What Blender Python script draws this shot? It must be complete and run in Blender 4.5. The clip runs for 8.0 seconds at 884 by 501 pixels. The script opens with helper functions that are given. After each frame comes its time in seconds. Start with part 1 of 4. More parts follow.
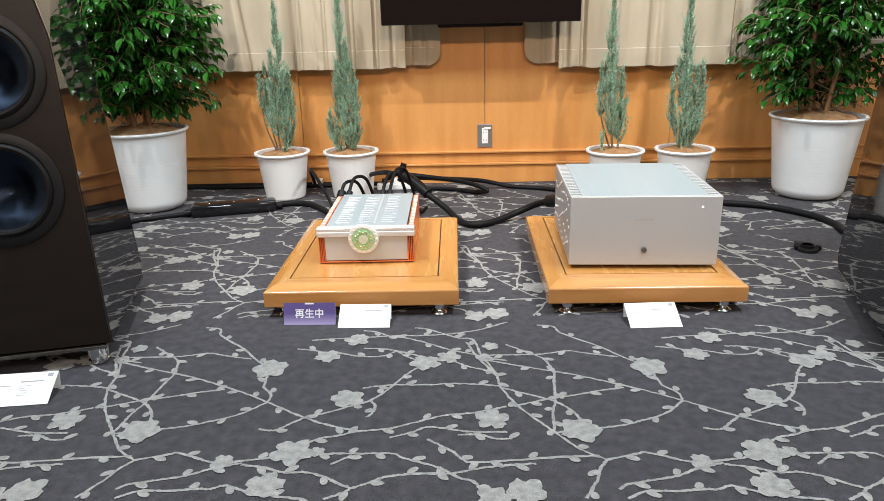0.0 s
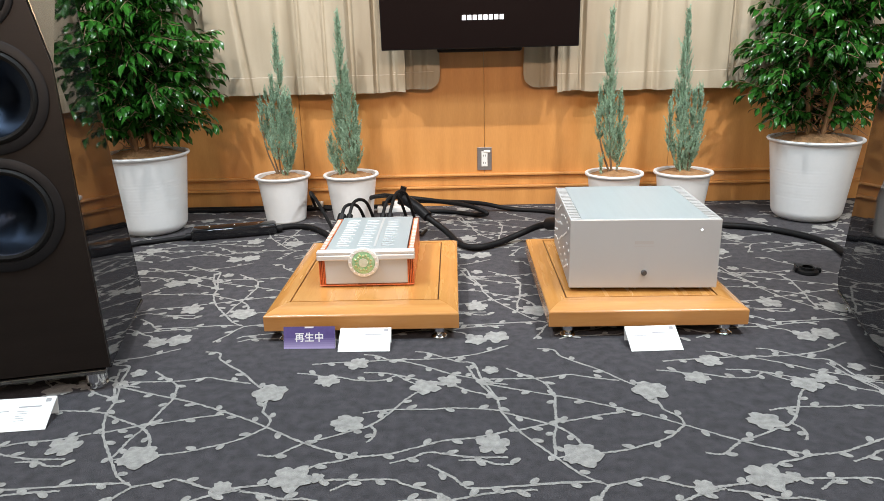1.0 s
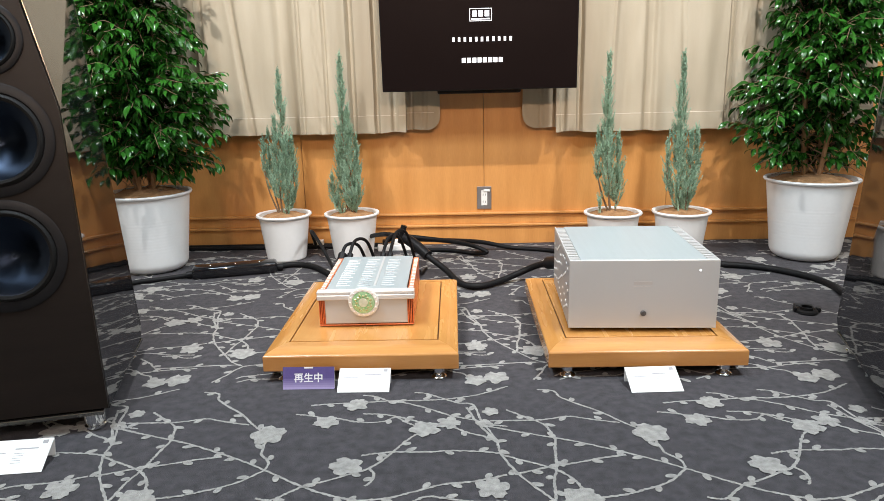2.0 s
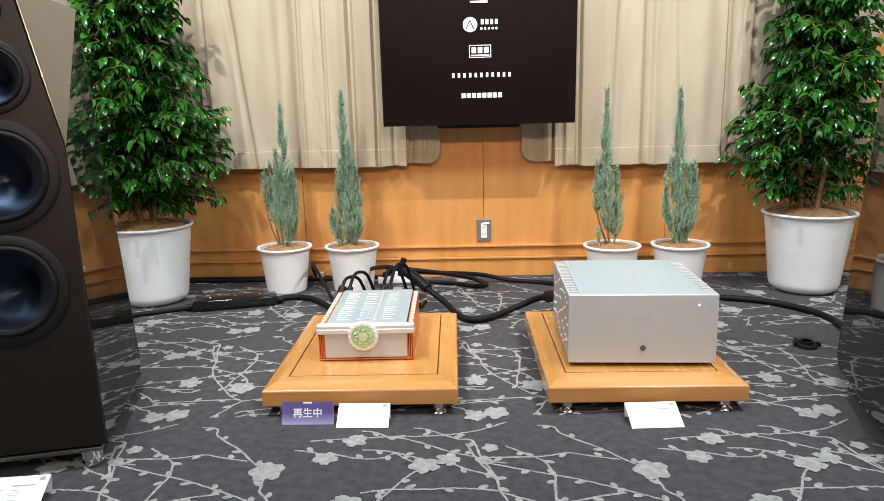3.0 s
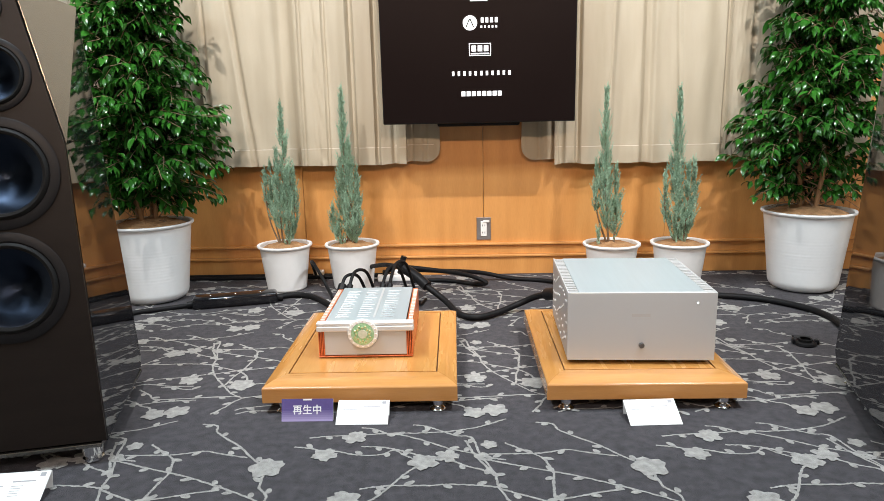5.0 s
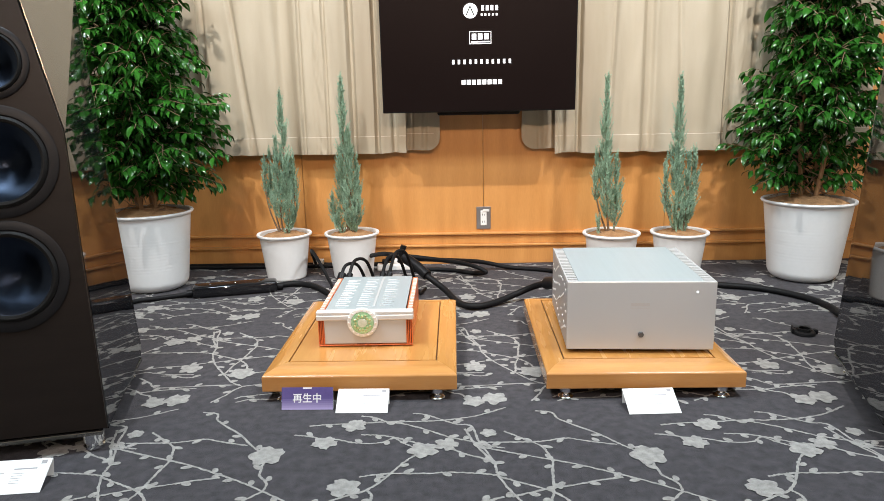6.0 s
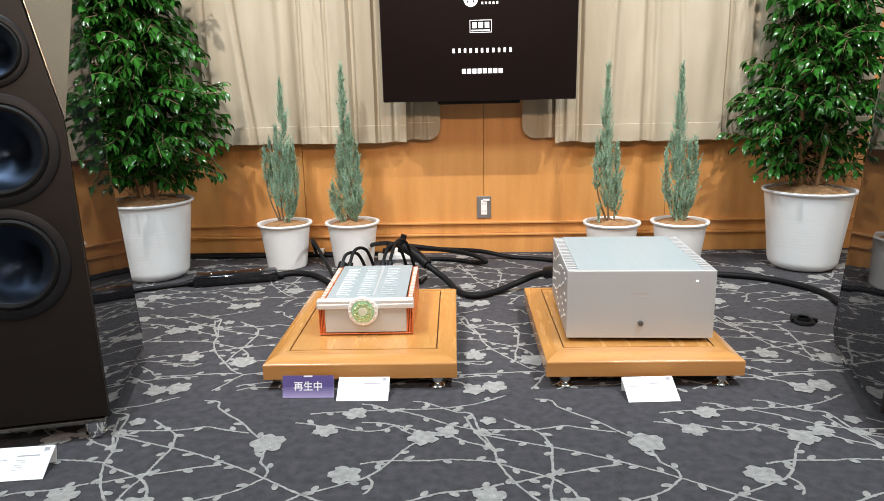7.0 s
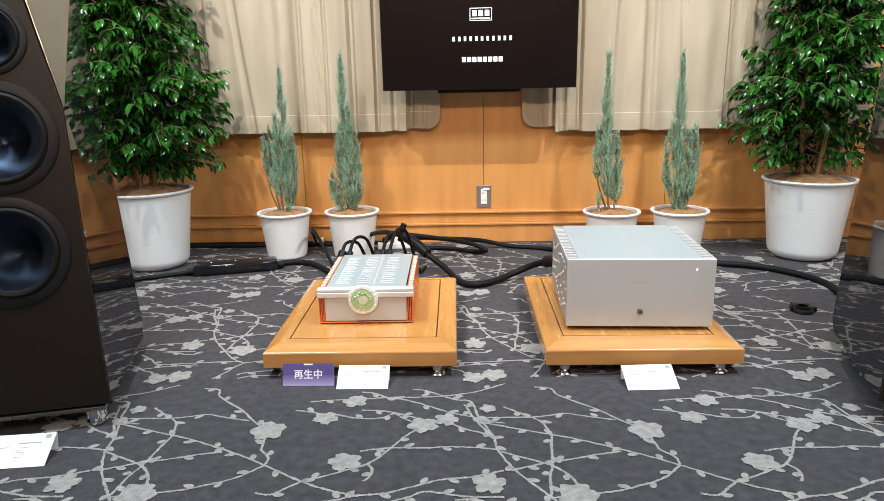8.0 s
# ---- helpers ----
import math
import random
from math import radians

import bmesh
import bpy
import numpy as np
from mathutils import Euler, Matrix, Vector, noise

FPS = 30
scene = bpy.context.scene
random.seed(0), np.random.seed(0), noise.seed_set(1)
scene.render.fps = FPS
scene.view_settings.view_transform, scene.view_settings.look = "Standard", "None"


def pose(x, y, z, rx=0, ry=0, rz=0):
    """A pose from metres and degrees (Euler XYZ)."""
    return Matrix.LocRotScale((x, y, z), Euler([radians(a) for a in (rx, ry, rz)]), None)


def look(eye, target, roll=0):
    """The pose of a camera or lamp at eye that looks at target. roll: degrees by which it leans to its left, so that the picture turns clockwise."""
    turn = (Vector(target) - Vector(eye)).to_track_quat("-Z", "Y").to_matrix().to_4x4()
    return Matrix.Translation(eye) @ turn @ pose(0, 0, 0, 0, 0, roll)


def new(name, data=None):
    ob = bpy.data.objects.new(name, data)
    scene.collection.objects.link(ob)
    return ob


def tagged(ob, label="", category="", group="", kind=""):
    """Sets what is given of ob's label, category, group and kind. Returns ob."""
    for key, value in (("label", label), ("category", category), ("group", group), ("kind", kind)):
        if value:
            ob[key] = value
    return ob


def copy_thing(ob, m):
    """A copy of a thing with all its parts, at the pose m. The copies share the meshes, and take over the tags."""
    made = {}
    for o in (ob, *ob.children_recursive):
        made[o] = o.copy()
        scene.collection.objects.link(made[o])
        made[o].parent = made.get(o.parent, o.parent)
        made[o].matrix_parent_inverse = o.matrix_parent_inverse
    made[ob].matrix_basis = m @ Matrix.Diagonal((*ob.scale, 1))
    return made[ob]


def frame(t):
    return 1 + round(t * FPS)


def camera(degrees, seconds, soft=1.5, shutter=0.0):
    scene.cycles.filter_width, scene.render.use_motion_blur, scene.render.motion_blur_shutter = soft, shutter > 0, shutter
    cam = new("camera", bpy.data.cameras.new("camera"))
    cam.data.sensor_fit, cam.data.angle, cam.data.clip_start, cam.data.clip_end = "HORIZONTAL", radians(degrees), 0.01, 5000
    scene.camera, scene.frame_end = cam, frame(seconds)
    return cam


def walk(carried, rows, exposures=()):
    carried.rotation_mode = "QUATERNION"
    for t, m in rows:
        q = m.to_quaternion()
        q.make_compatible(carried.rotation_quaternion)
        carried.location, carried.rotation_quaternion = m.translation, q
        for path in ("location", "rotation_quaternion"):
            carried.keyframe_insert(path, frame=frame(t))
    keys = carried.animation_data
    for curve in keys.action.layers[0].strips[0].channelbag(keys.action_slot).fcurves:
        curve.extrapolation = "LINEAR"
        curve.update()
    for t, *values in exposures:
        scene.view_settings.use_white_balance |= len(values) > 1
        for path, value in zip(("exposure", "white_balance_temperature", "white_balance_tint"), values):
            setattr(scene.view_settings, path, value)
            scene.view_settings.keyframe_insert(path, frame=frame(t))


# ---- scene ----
cam = camera(65.5, 8.0, 0.4)
PATH = [
    (0, (0.053, -0.13, 0.845), (-0.011, 1.761, 0.198), -1.4),
    (0.5, (0.052, -0.129, 0.847), (-0.011, 1.769, 0.222), -1.5),
    (1, (0.053, -0.13, 0.85), (-0.01, 1.781, 0.263), -1.5),
    (1.5, (0.053, -0.13, 0.854), (-0.009, 1.795, 0.318), -1.4),
    (2, (0.055, -0.137, 0.866), (-0.007, 1.802, 0.379), -1.4),
    (3.5, (0.058, -0.147, 0.885), (-0.003, 1.814, 0.497), -1.3),
    (4, (0.06, -0.151, 0.882), (-0.002, 1.81, 0.493), -1.3),
    (4.5, (0.06, -0.151, 0.881), (-0.002, 1.809, 0.486), -1.3),
    (6, (0.06, -0.15, 0.88), (-0.002, 1.8, 0.443), -1.2),
    (6.5, (0.059, -0.151, 0.878), (-0.002, 1.797, 0.427), -1.2),
    (7, (0.061, -0.154, 0.877), (-0.003, 1.79, 0.412), -1.2),
    (7.5, (0.061, -0.155, 0.874), (-0.003, 1.786, 0.396), -1.2),
    (8, (0.061, -0.155, 0.872), (-0.003, 1.783, 0.379), -1.2),
]
walk(cam, [(t, look(eye, target, roll)) for t, eye, target, roll in PATH])

# ---- light: a hotel function room, lit by ceiling panels, assumed unseen overhead, and spots ----
world = bpy.data.worlds.new("world")
scene.world = world
world.use_nodes = True
world.node_tree.nodes["Background"].inputs[0].default_value = (0.9, 0.95, 1.0, 1)
world.node_tree.nodes["Background"].inputs[1].default_value = 0.03


def area_lamp(x, y, z, sx, sy, power, colour):
    data = bpy.data.lights.new("ceiling_lamp", "AREA")
    data.shape, data.size, data.size_y, data.energy, data.color = "RECTANGLE", sx, sy, power, colour
    ob = new("ceiling_lamp", data)
    ob.matrix_world = pose(x, y, z)
    return ob


def spot_lamp(eye, target, power, colour, degrees=70, radius=0.03):
    data = bpy.data.lights.new("spot_lamp", "SPOT")
    data.energy, data.color, data.spot_size, data.spot_blend, data.shadow_soft_size = power, colour, radians(degrees), 0.7, radius
    ob = new("spot_lamp", data)
    ob.matrix_world = look(eye, target)
    return ob


COOL, SOFT, WARM, PALE = (0.76, 0.90, 1.0), (1.0, 0.83, 0.77), (1.0, 0.66, 0.42), (1.0, 0.95, 0.92)
area_lamp(-1.1, 1.2, 2.66, 0.6, 0.6, 53, COOL)
area_lamp(1.4, 1.2, 2.66, 0.6, 0.6, 53, COOL)
area_lamp(0.15, 2.2, 2.66, 0.9, 0.5, 12, COOL)
area_lamp(-1.1, -1.6, 2.66, 0.6, 0.6, 38, SOFT)
area_lamp(1.4, -1.6, 2.66, 0.6, 0.6, 44, SOFT)
for sx, tx in ((-1.13, -0.65), (1.31, 0.85)):
    spot_lamp((sx, 1.96, 2.6), (tx, 3.2, 0.45), 150, PALE, 92, 0.02)
for sx, tx in ((-0.55, -0.45), (0.85, 0.75)):
    spot_lamp((sx, -1.8, 2.6), (tx, 3.4, 0.70), 175, WARM, 36, 0.05)


# ---- materials ----
def node_material(name):
    m = bpy.data.materials.new(name)
    m.use_nodes = True
    return m, m.node_tree.nodes, m.node_tree.links, m.node_tree.nodes["Principled BSDF"]


def surface(name, dark, light, rough=0.5, metal=0.0, scale=8.0, stretch=(1, 1, 1), bump=0.05, fine=120.0, coat=0.0, spread=0.08, depth=0.002, island=0.0):
    """Noise at two scales between two colours, with fine relief and uneven gloss."""
    m, n, l, p = node_material(name)
    co = n.new("ShaderNodeTexCoord")
    mp = n.new("ShaderNodeMapping")
    mp.inputs["Scale"].default_value = stretch
    l.new(co.outputs["Object"], mp.inputs["Vector"])
    big, small = n.new("ShaderNodeTexNoise"), n.new("ShaderNodeTexNoise")
    big.inputs["Scale"].default_value, big.inputs["Detail"].default_value = scale, 5
    small.inputs["Scale"].default_value, small.inputs["Detail"].default_value = fine, 3
    for t in (big, small):
        l.new(mp.outputs["Vector"], t.inputs["Vector"])
    mix = n.new("ShaderNodeMath")
    mix.operation = "MULTIPLY_ADD"
    l.new(small.outputs["Fac"], mix.inputs[0])
    mix.inputs[1].default_value = 0.5
    half = n.new("ShaderNodeMath")
    half.operation = "MULTIPLY_ADD"
    l.new(big.outputs["Fac"], half.inputs[0])
    half.inputs[1].default_value, half.inputs[2].default_value = 1.2, -0.35
    l.new(half.outputs[0], mix.inputs[2])
    last = mix.outputs[0]
    if island:
        geo, add = n.new("ShaderNodeNewGeometry"), n.new("ShaderNodeMath")
        add.operation = "MULTIPLY_ADD"
        l.new(geo.outputs["Random Per Island"], add.inputs[0])
        add.inputs[1].default_value = island
        l.new(last, add.inputs[2])
        last = add.outputs[0]
    ramp = n.new("ShaderNodeValToRGB")
    ramp.color_ramp.elements[0].color, ramp.color_ramp.elements[1].color = (*dark, 1), (*light, 1)
    l.new(last, ramp.inputs["Fac"])
    l.new(ramp.outputs["Color"], p.inputs["Base Color"])
    r = n.new("ShaderNodeMapRange")
    r.inputs["To Min"].default_value, r.inputs["To Max"].default_value = max(rough - spread, 0.02), rough + spread
    l.new(big.outputs["Fac"], r.inputs["Value"])
    l.new(r.outputs[0], p.inputs["Roughness"])
    p.inputs["Metallic"].default_value = metal
    p.inputs["Coat Weight"].default_value = coat
    p.inputs["Coat Roughness"].default_value = 0.12
    b = n.new("ShaderNodeBump")
    b.inputs["Strength"].default_value, b.inputs["Distance"].default_value = bump, depth
    l.new(small.outputs["Fac"], b.inputs["Height"])
    l.new(b.outputs["Normal"], p.inputs["Normal"])
    return m


def glow(name, colour, strength):
    m, n, l, p = node_material(name)
    p.inputs["Base Color"].default_value = (*colour, 1)
    p.inputs["Emission Color"].default_value = (*colour, 1)
    p.inputs["Emission Strength"].default_value = strength
    return m


WOOD_WALL = surface("honey_veneer", (0.50, 0.215, 0.058), (0.73, 0.36, 0.115), 0.33, 0, 3.0, (5, 5, 0.5), 0.04, 60, 0.25)
WOOD_BOARD = surface("cherry_wood", (0.475, 0.195, 0.047), (0.65, 0.325, 0.100), 0.3, 0, 5.0, (0.7, 7, 7), 0.03, 50, 0.8)
WOOD_PANEL = surface("cherry_panel", (0.465, 0.195, 0.046), (0.62, 0.315, 0.092), 0.26, 0, 5.0, (7, 0.7, 7), 0.03, 50, 0.7)
# Groove wood darkened, so that its shade is in the colour.
GROOVE = surface("groove_shadow_wood", (0.1, 0.04, 0.015), (0.16, 0.07, 0.025), 0.6)
CARPET = surface("grey_carpet_pile", (0.025, 0.0235, 0.027), (0.104, 0.097, 0.107), 0.95, 0, 38.0, (1, 1, 1), 0.9, 420, 0, 0.03, 0.006)
CARPET_LIGHT = surface("pale_carpet_pile", (0.20, 0.195, 0.185), (0.56, 0.54, 0.51), 0.95, 0, 55.0, (1, 1, 1), 0.9, 380, 0, 0.03, 0.006)
CURTAIN = surface("cream_curtain_satin", (0.375, 0.315, 0.225), (0.475, 0.410, 0.305), 0.5, 0, 3.0, (6, 6, 0.8), 0.15, 300, 0, 0.1)
THREAD = surface("pale_thread", (0.70, 0.64, 0.53), (0.78, 0.72, 0.61), 0.6)
PLASTER = surface("cream_wallpaper", (0.62, 0.55, 0.44), (0.72, 0.65, 0.54), 0.8, 0, 3.0, (1, 1, 1), 0.2, 150)
# Ceiling colour leans blue to cool the light that metal tops receive.
CEILING = surface("ceiling_cooling_tint", (0.70, 0.75, 0.78), (0.77, 0.82, 0.85), 0.85, 0, 2.0)
POT = surface("white_pot_plastic", (0.74, 0.74, 0.73), (0.83, 0.83, 0.82), 0.42, 0, 4.0, (1, 1, 1), 0.05, 60)
SOIL = surface("coconut_fibre_mulch", (0.22, 0.10, 0.04), (0.62, 0.35, 0.16), 0.95, 0, 30.0, (1, 1, 1), 1.0, 200, 0, 0.03, 0.01)
BARK = surface("grey_brown_bark", (0.10, 0.06, 0.035), (0.30, 0.20, 0.12), 0.85, 0, 20.0, (3, 3, 0.6), 0.6, 140)
STEM = surface("ochre_brown_bark", (0.16, 0.075, 0.03), (0.36, 0.20, 0.09), 0.8, 0, 20.0, (3, 3, 0.6), 0.5, 140)
FICUS = surface("ficus_leaf", (0.0010, 0.008, 0.002), (0.028, 0.132, 0.015), 0.2, 0, 6.0, (1, 1, 1), 0.1, 60, 0.0, 0.06, 0.002, 0.45)
JUNIPER = surface("blue_green_juniper", (0.035, 0.10, 0.05), (0.38, 0.55, 0.40), 0.7, 0, 14.0, (1, 1, 1), 0.2, 90, 0, 0.05, 0.002, 0.3)
SILVER = surface("bead_blasted_aluminium", (0.54, 0.555, 0.56), (0.61, 0.625, 0.63), 0.42, 0.32, 2.0, (1, 1, 1), 0.12, 700, 0, 0.03, 0.0006)
# Dark metal: shade painted behind the vent slots, and the knob's own grey.
SILVER_DARK = surface("slot_shade_knob_grey", (0.10, 0.10, 0.10), (0.16, 0.16, 0.16), 0.5, 0.6)
# The same aluminium, darkened to put shade on the amplifier's side plates.
SIDE_METAL = surface("shaded_side_aluminium", (0.36, 0.365, 0.37), (0.44, 0.445, 0.45), 0.42, 0.3)
SATIN = surface("brushed_aluminium", (0.70, 0.70, 0.69), (0.78, 0.78, 0.77), 0.36, 0.3, 4.0, (1, 20, 1), 0.08, 300, 0, 0.05, 0.0006)
# Lid metal made darker and bluer, standing in for cool overhead light.
LID = surface("cool_lit_lid_metal", (0.385, 0.445, 0.470), (0.455, 0.515, 0.540), 0.36, 0.3, 4.0, (20, 1, 1), 0.08, 300, 0, 0.05, 0.0006)
CHROME = surface("polished_silver", (0.82, 0.82, 0.81), (0.9, 0.9, 0.89), 0.12, 1.0, 4.0, (1, 1, 1), 0.02, 100, 0, 0.03)
COPPER = surface("copper_fins", (0.66, 0.15, 0.055), (0.84, 0.26, 0.10), 0.28, 0.5, 5.0, (1, 1, 1), 0.05, 100)
BLACK_GLOSS = surface("black_piano_lacquer", (0.008, 0.008, 0.009), (0.012, 0.012, 0.014), 0.035, 0, 2.0, (1, 1, 1), 0.001, 30, 0.0, 0.012)
SMOKED = surface("smoky_grey_metal", (0.21, 0.205, 0.19), (0.27, 0.26, 0.245), 0.15, 0.9, 3.0, (1, 1, 1), 0.01, 40, 0, 0.04)
# Brown in this near-black stands in for the warm room's reflection.
BLACK_WOOD = surface("dark_veneer_warm_reflection", (0.008, 0.0060, 0.0052), (0.015, 0.0110, 0.0092), 0.42, 0, 4.0, (0.7, 0.7, 6), 0.05, 60, 0.0, 0.06)
RUBBER = surface("black_rubber", (0.006, 0.006, 0.006), (0.010, 0.010, 0.010), 0.6, 0, 10.0)
CABLE = surface("black_cable_sleeve", (0.003, 0.003, 0.0035), (0.009, 0.009, 0.010), 0.55, 0, 40.0, (1, 1, 1), 0.5, 500)
CONE = surface("dark_anodised_cone", (0.018, 0.025, 0.040), (0.028, 0.037, 0.056), 0.36, 1.0, 3.0, (1, 1, 1), 0.01, 300, 0, 0.02)
turned = CONE.node_tree.nodes.new("ShaderNodeTangent")
turned.direction_type, turned.axis = "RADIAL", "Y"
CONE.node_tree.links.new(turned.outputs[0], CONE.node_tree.nodes["Principled BSDF"].inputs["Tangent"])
CONE.node_tree.nodes["Principled BSDF"].inputs["Anisotropic"].default_value = 0.88
BLACK_PLASTIC = surface("black_plastic", (0.006, 0.006, 0.007), (0.012, 0.012, 0.013), 0.42, 0, 10.0)
PAPER = surface("white_card", (0.80, 0.81, 0.80), (0.88, 0.89, 0.88), 0.6, 0, 4.0)
INK = surface("grey_print", (0.30, 0.30, 0.31), (0.40, 0.40, 0.41), 0.7)
PURPLE = surface("purple_print", (0.075, 0.055, 0.20), (0.14, 0.10, 0.30), 0.5, 0, 6.0)
WHITE_INK = surface("white_print", (0.85, 0.85, 0.88), (0.9, 0.9, 0.92), 0.6)
OUTLET_GREY = surface("brushed_steel_plate", (0.26, 0.25, 0.25), (0.34, 0.33, 0.33), 0.4, 0.7, 6.0)
OUTLET_WHITE = surface("white_socket_plastic", (0.78, 0.77, 0.74), (0.84, 0.83, 0.80), 0.4)
SCREEN = surface("dark_display_glass", (0.0062, 0.0036, 0.0034), (0.0080, 0.0048, 0.0045), 0.35, 0, 2.0, (1, 1, 1), 0.0, 30)
LOGO = glow("lit_white_marks", (0.9, 0.9, 0.92), 0.55)
LED = glow("white_indicator", (0.9, 0.95, 1.0), 4.0)
# Glow of the added ceiling panels, mirrored in the metal tops.
PANEL_GLOW = glow("reflected_panel_glow", (0.85, 0.95, 1.0), 4.0)


for shiny in (BLACK_GLOSS,):
    shiny.node_tree.nodes["Principled BSDF"].inputs["Coat Roughness"].default_value = 0.015
for quiet, level in ((BLACK_WOOD, 0.17), (RUBBER, 0.15), (BLACK_PLASTIC, 0.16), (SCREEN, 0.06), (CABLE, 0.2), (FICUS, 0.5)):
    quiet.node_tree.nodes["Principled BSDF"].inputs["Specular IOR Level"].default_value = level


# ---- building blocks ----
def part(name, bm, material, parent=None, label="", smooth=False, at=None):
    """Links a bmesh as one mesh object, under a thing or a part."""
    bmesh.ops.recalc_face_normals(bm, faces=bm.faces)
    me = bpy.data.meshes.new(name)
    bm.to_mesh(me)
    bm.free()
    me.materials.append(material)
    if smooth:
        me.shade_smooth()
        me.set_sharp_from_angle(angle=radians(40))
    ob = new(name, me)
    ob.parent = parent
    if at is not None:
        ob.matrix_local = at
    if label:
        tagged(ob, label)
    return ob


def thing(name, m, label, category, group="", kind=""):
    ob = new(name)
    ob.empty_display_size = 0.05
    ob.matrix_world = m
    return tagged(ob, label, category, group, kind)


def add_box(bm, x0, x1, y0, y1, z0, z1, bevel=0.0, segments=2):
    v = [bm.verts.new((x, y, z)) for x in (x0, x1) for y in (y0, y1) for z in (z0, z1)]
    faces = [bm.faces.new([v[i] for i in q]) for q in ((0, 1, 3, 2), (4, 6, 7, 5), (0, 4, 5, 1), (2, 3, 7, 6), (0, 2, 6, 4), (1, 5, 7, 3))]
    if bevel:
        edges = list({e for f in faces for e in f.edges})
        bmesh.ops.bevel(bm, geom=edges, offset=bevel, segments=segments, affect="EDGES", profile=0.5)
    return bm


def box(x0, x1, y0, y1, z0, z1, bevel=0.0, segments=2):
    return add_box(bmesh.new(), x0, x1, y0, y1, z0, z1, bevel, segments)


def lathe(profile, steps=48, axis="z"):
    """A turned form from (radius, height) pairs."""
    bm = bmesh.new()
    rings = []
    for r, z in profile:
        if r < 1e-6:
            rings.append([bm.verts.new((0, 0, z))])
        else:
            rings.append([bm.verts.new((r * math.cos(a), r * math.sin(a), z)) for a in (2 * math.pi * i / steps for i in range(steps))])
    for a, b in zip(rings, rings[1:]):
        for i in range(steps):
            j = (i + 1) % steps
            q = [a[i % len(a)], a[j % len(a)], b[j % len(b)], b[i % len(b)]]
            q = list(dict.fromkeys(q))
            if len(q) > 2:
                bm.faces.new(q)
    if axis == "y":  # the form's top looks along -y
        bmesh.ops.rotate(bm, verts=bm.verts, matrix=Matrix.Rotation(radians(90), 3, "X"))
    return bm


def pierced_plate(outline, holes, y0, y1):
    """A plate in x and z between y0 and y1, with round openings (x, z, radius)."""
    bm = bmesh.new()
    loops = [[(x, z) for x, z in outline]] + [[(cx + r * math.cos(a), cz + r * math.sin(a)) for a in (2 * math.pi * i / 48 for i in range(48))] for cx, cz, r in holes]
    for y in (y0, y1):
        edges = []
        for loop in loops:
            vs = [bm.verts.new((x, y, z)) for x, z in loop]
            edges += [bm.edges.new((vs[i], vs[(i + 1) % len(vs)])) for i in range(len(vs))]
        bmesh.ops.triangle_fill(bm, use_beauty=True, edges=edges)
    bm.verts.ensure_lookup_table()
    half, start = len(bm.verts) // 2, 0
    for loop in loops:
        n = len(loop)
        for i in range(n):
            a, b = start + i, start + (i + 1) % n
            bm.faces.new((bm.verts[a], bm.verts[b], bm.verts[half + b], bm.verts[half + a]))
        start += n
    return bm


def glide(points, steps=8):
    """Points along a smooth line through the given ones."""
    p = [Vector(q) for q in points]
    p = [p[0] * 2 - p[1]] + p + [p[-1] * 2 - p[-2]]
    out = []
    for a, b, c, d in zip(p, p[1:], p[2:], p[3:]):
        for i in range(steps):
            t = i / steps
            out.append(0.5 * (2 * b + (c - a) * t + (2 * a - 5 * b + 4 * c - d) * t * t + (3 * b - a - 3 * c + d) * t ** 3))
    return out + [p[-2]]


def tube(points, radius, sides=10, steps=8, bm=None, taper=None):
    """A round bar along a smooth line; taper: its radius at the far end."""
    bm = bm or bmesh.new()
    line = glide(points, steps) if steps > 1 else [Vector(q) for q in points]
    rings, side = [], None
    for i, p in enumerate(line):
        way = (line[min(i + 1, len(line) - 1)] - line[max(i - 1, 0)]).normalized()
        side = way.orthogonal() if side is None else side - way * side.dot(way)
        side.normalize()
        other = way.cross(side)
        r = radius if taper is None else radius + (taper - radius) * i / (len(line) - 1)
        rings.append([bm.verts.new(p + r * (math.cos(a) * side + math.sin(a) * other)) for a in (2 * math.pi * k / sides for k in range(sides))])
    for a, b in zip(rings, rings[1:]):
        for k in range(sides):
            bm.faces.new((a[k], a[(k + 1) % sides], b[(k + 1) % sides], b[k]))
    bm.faces.new(rings[0][::-1])
    bm.faces.new(rings[-1])
    return bm


# ---- the room ----
X0, X1, Y0, YW, HIGH = -3.0, 3.2, -4.0, 3.46, 2.7
tagged(part("floor", box(X0 - 0.1, X1 + 0.1, Y0 - 0.1, YW + 0.2, -0.1, 0.0), CARPET), "dark grey hotel carpet with pale blossom branches", "floor", kind="structure")
tagged(part("ceiling", box(X0 - 0.1, X1 + 0.1, Y0 - 0.1, YW + 0.2, HIGH, HIGH + 0.1), CEILING), "unseen ceiling, tinted blue to cool the reflected light", "ceiling", kind="structure")
wall_north = tagged(part("wall_north", box(X0, X1, YW + 0.02, YW + 0.14, 0, HIGH), PLASTER), "back wall with honey-coloured wood wainscot behind the curtains", "wall", kind="structure")
tagged(part("wall_west", box(X0 - 0.1, X0, Y0, YW + 0.14, 0, HIGH), PLASTER), "plain cream side wall", "wall", kind="structure")
tagged(part("wall_east", box(X1, X1 + 0.1, Y0, YW + 0.14, 0, HIGH), PLASTER), "plain cream side wall", "wall", kind="structure")
tagged(part("wall_south", box(X0, X1, Y0 - 0.1, Y0, 0, HIGH), PLASTER), "plain cream wall behind the seats", "wall", kind="structure")
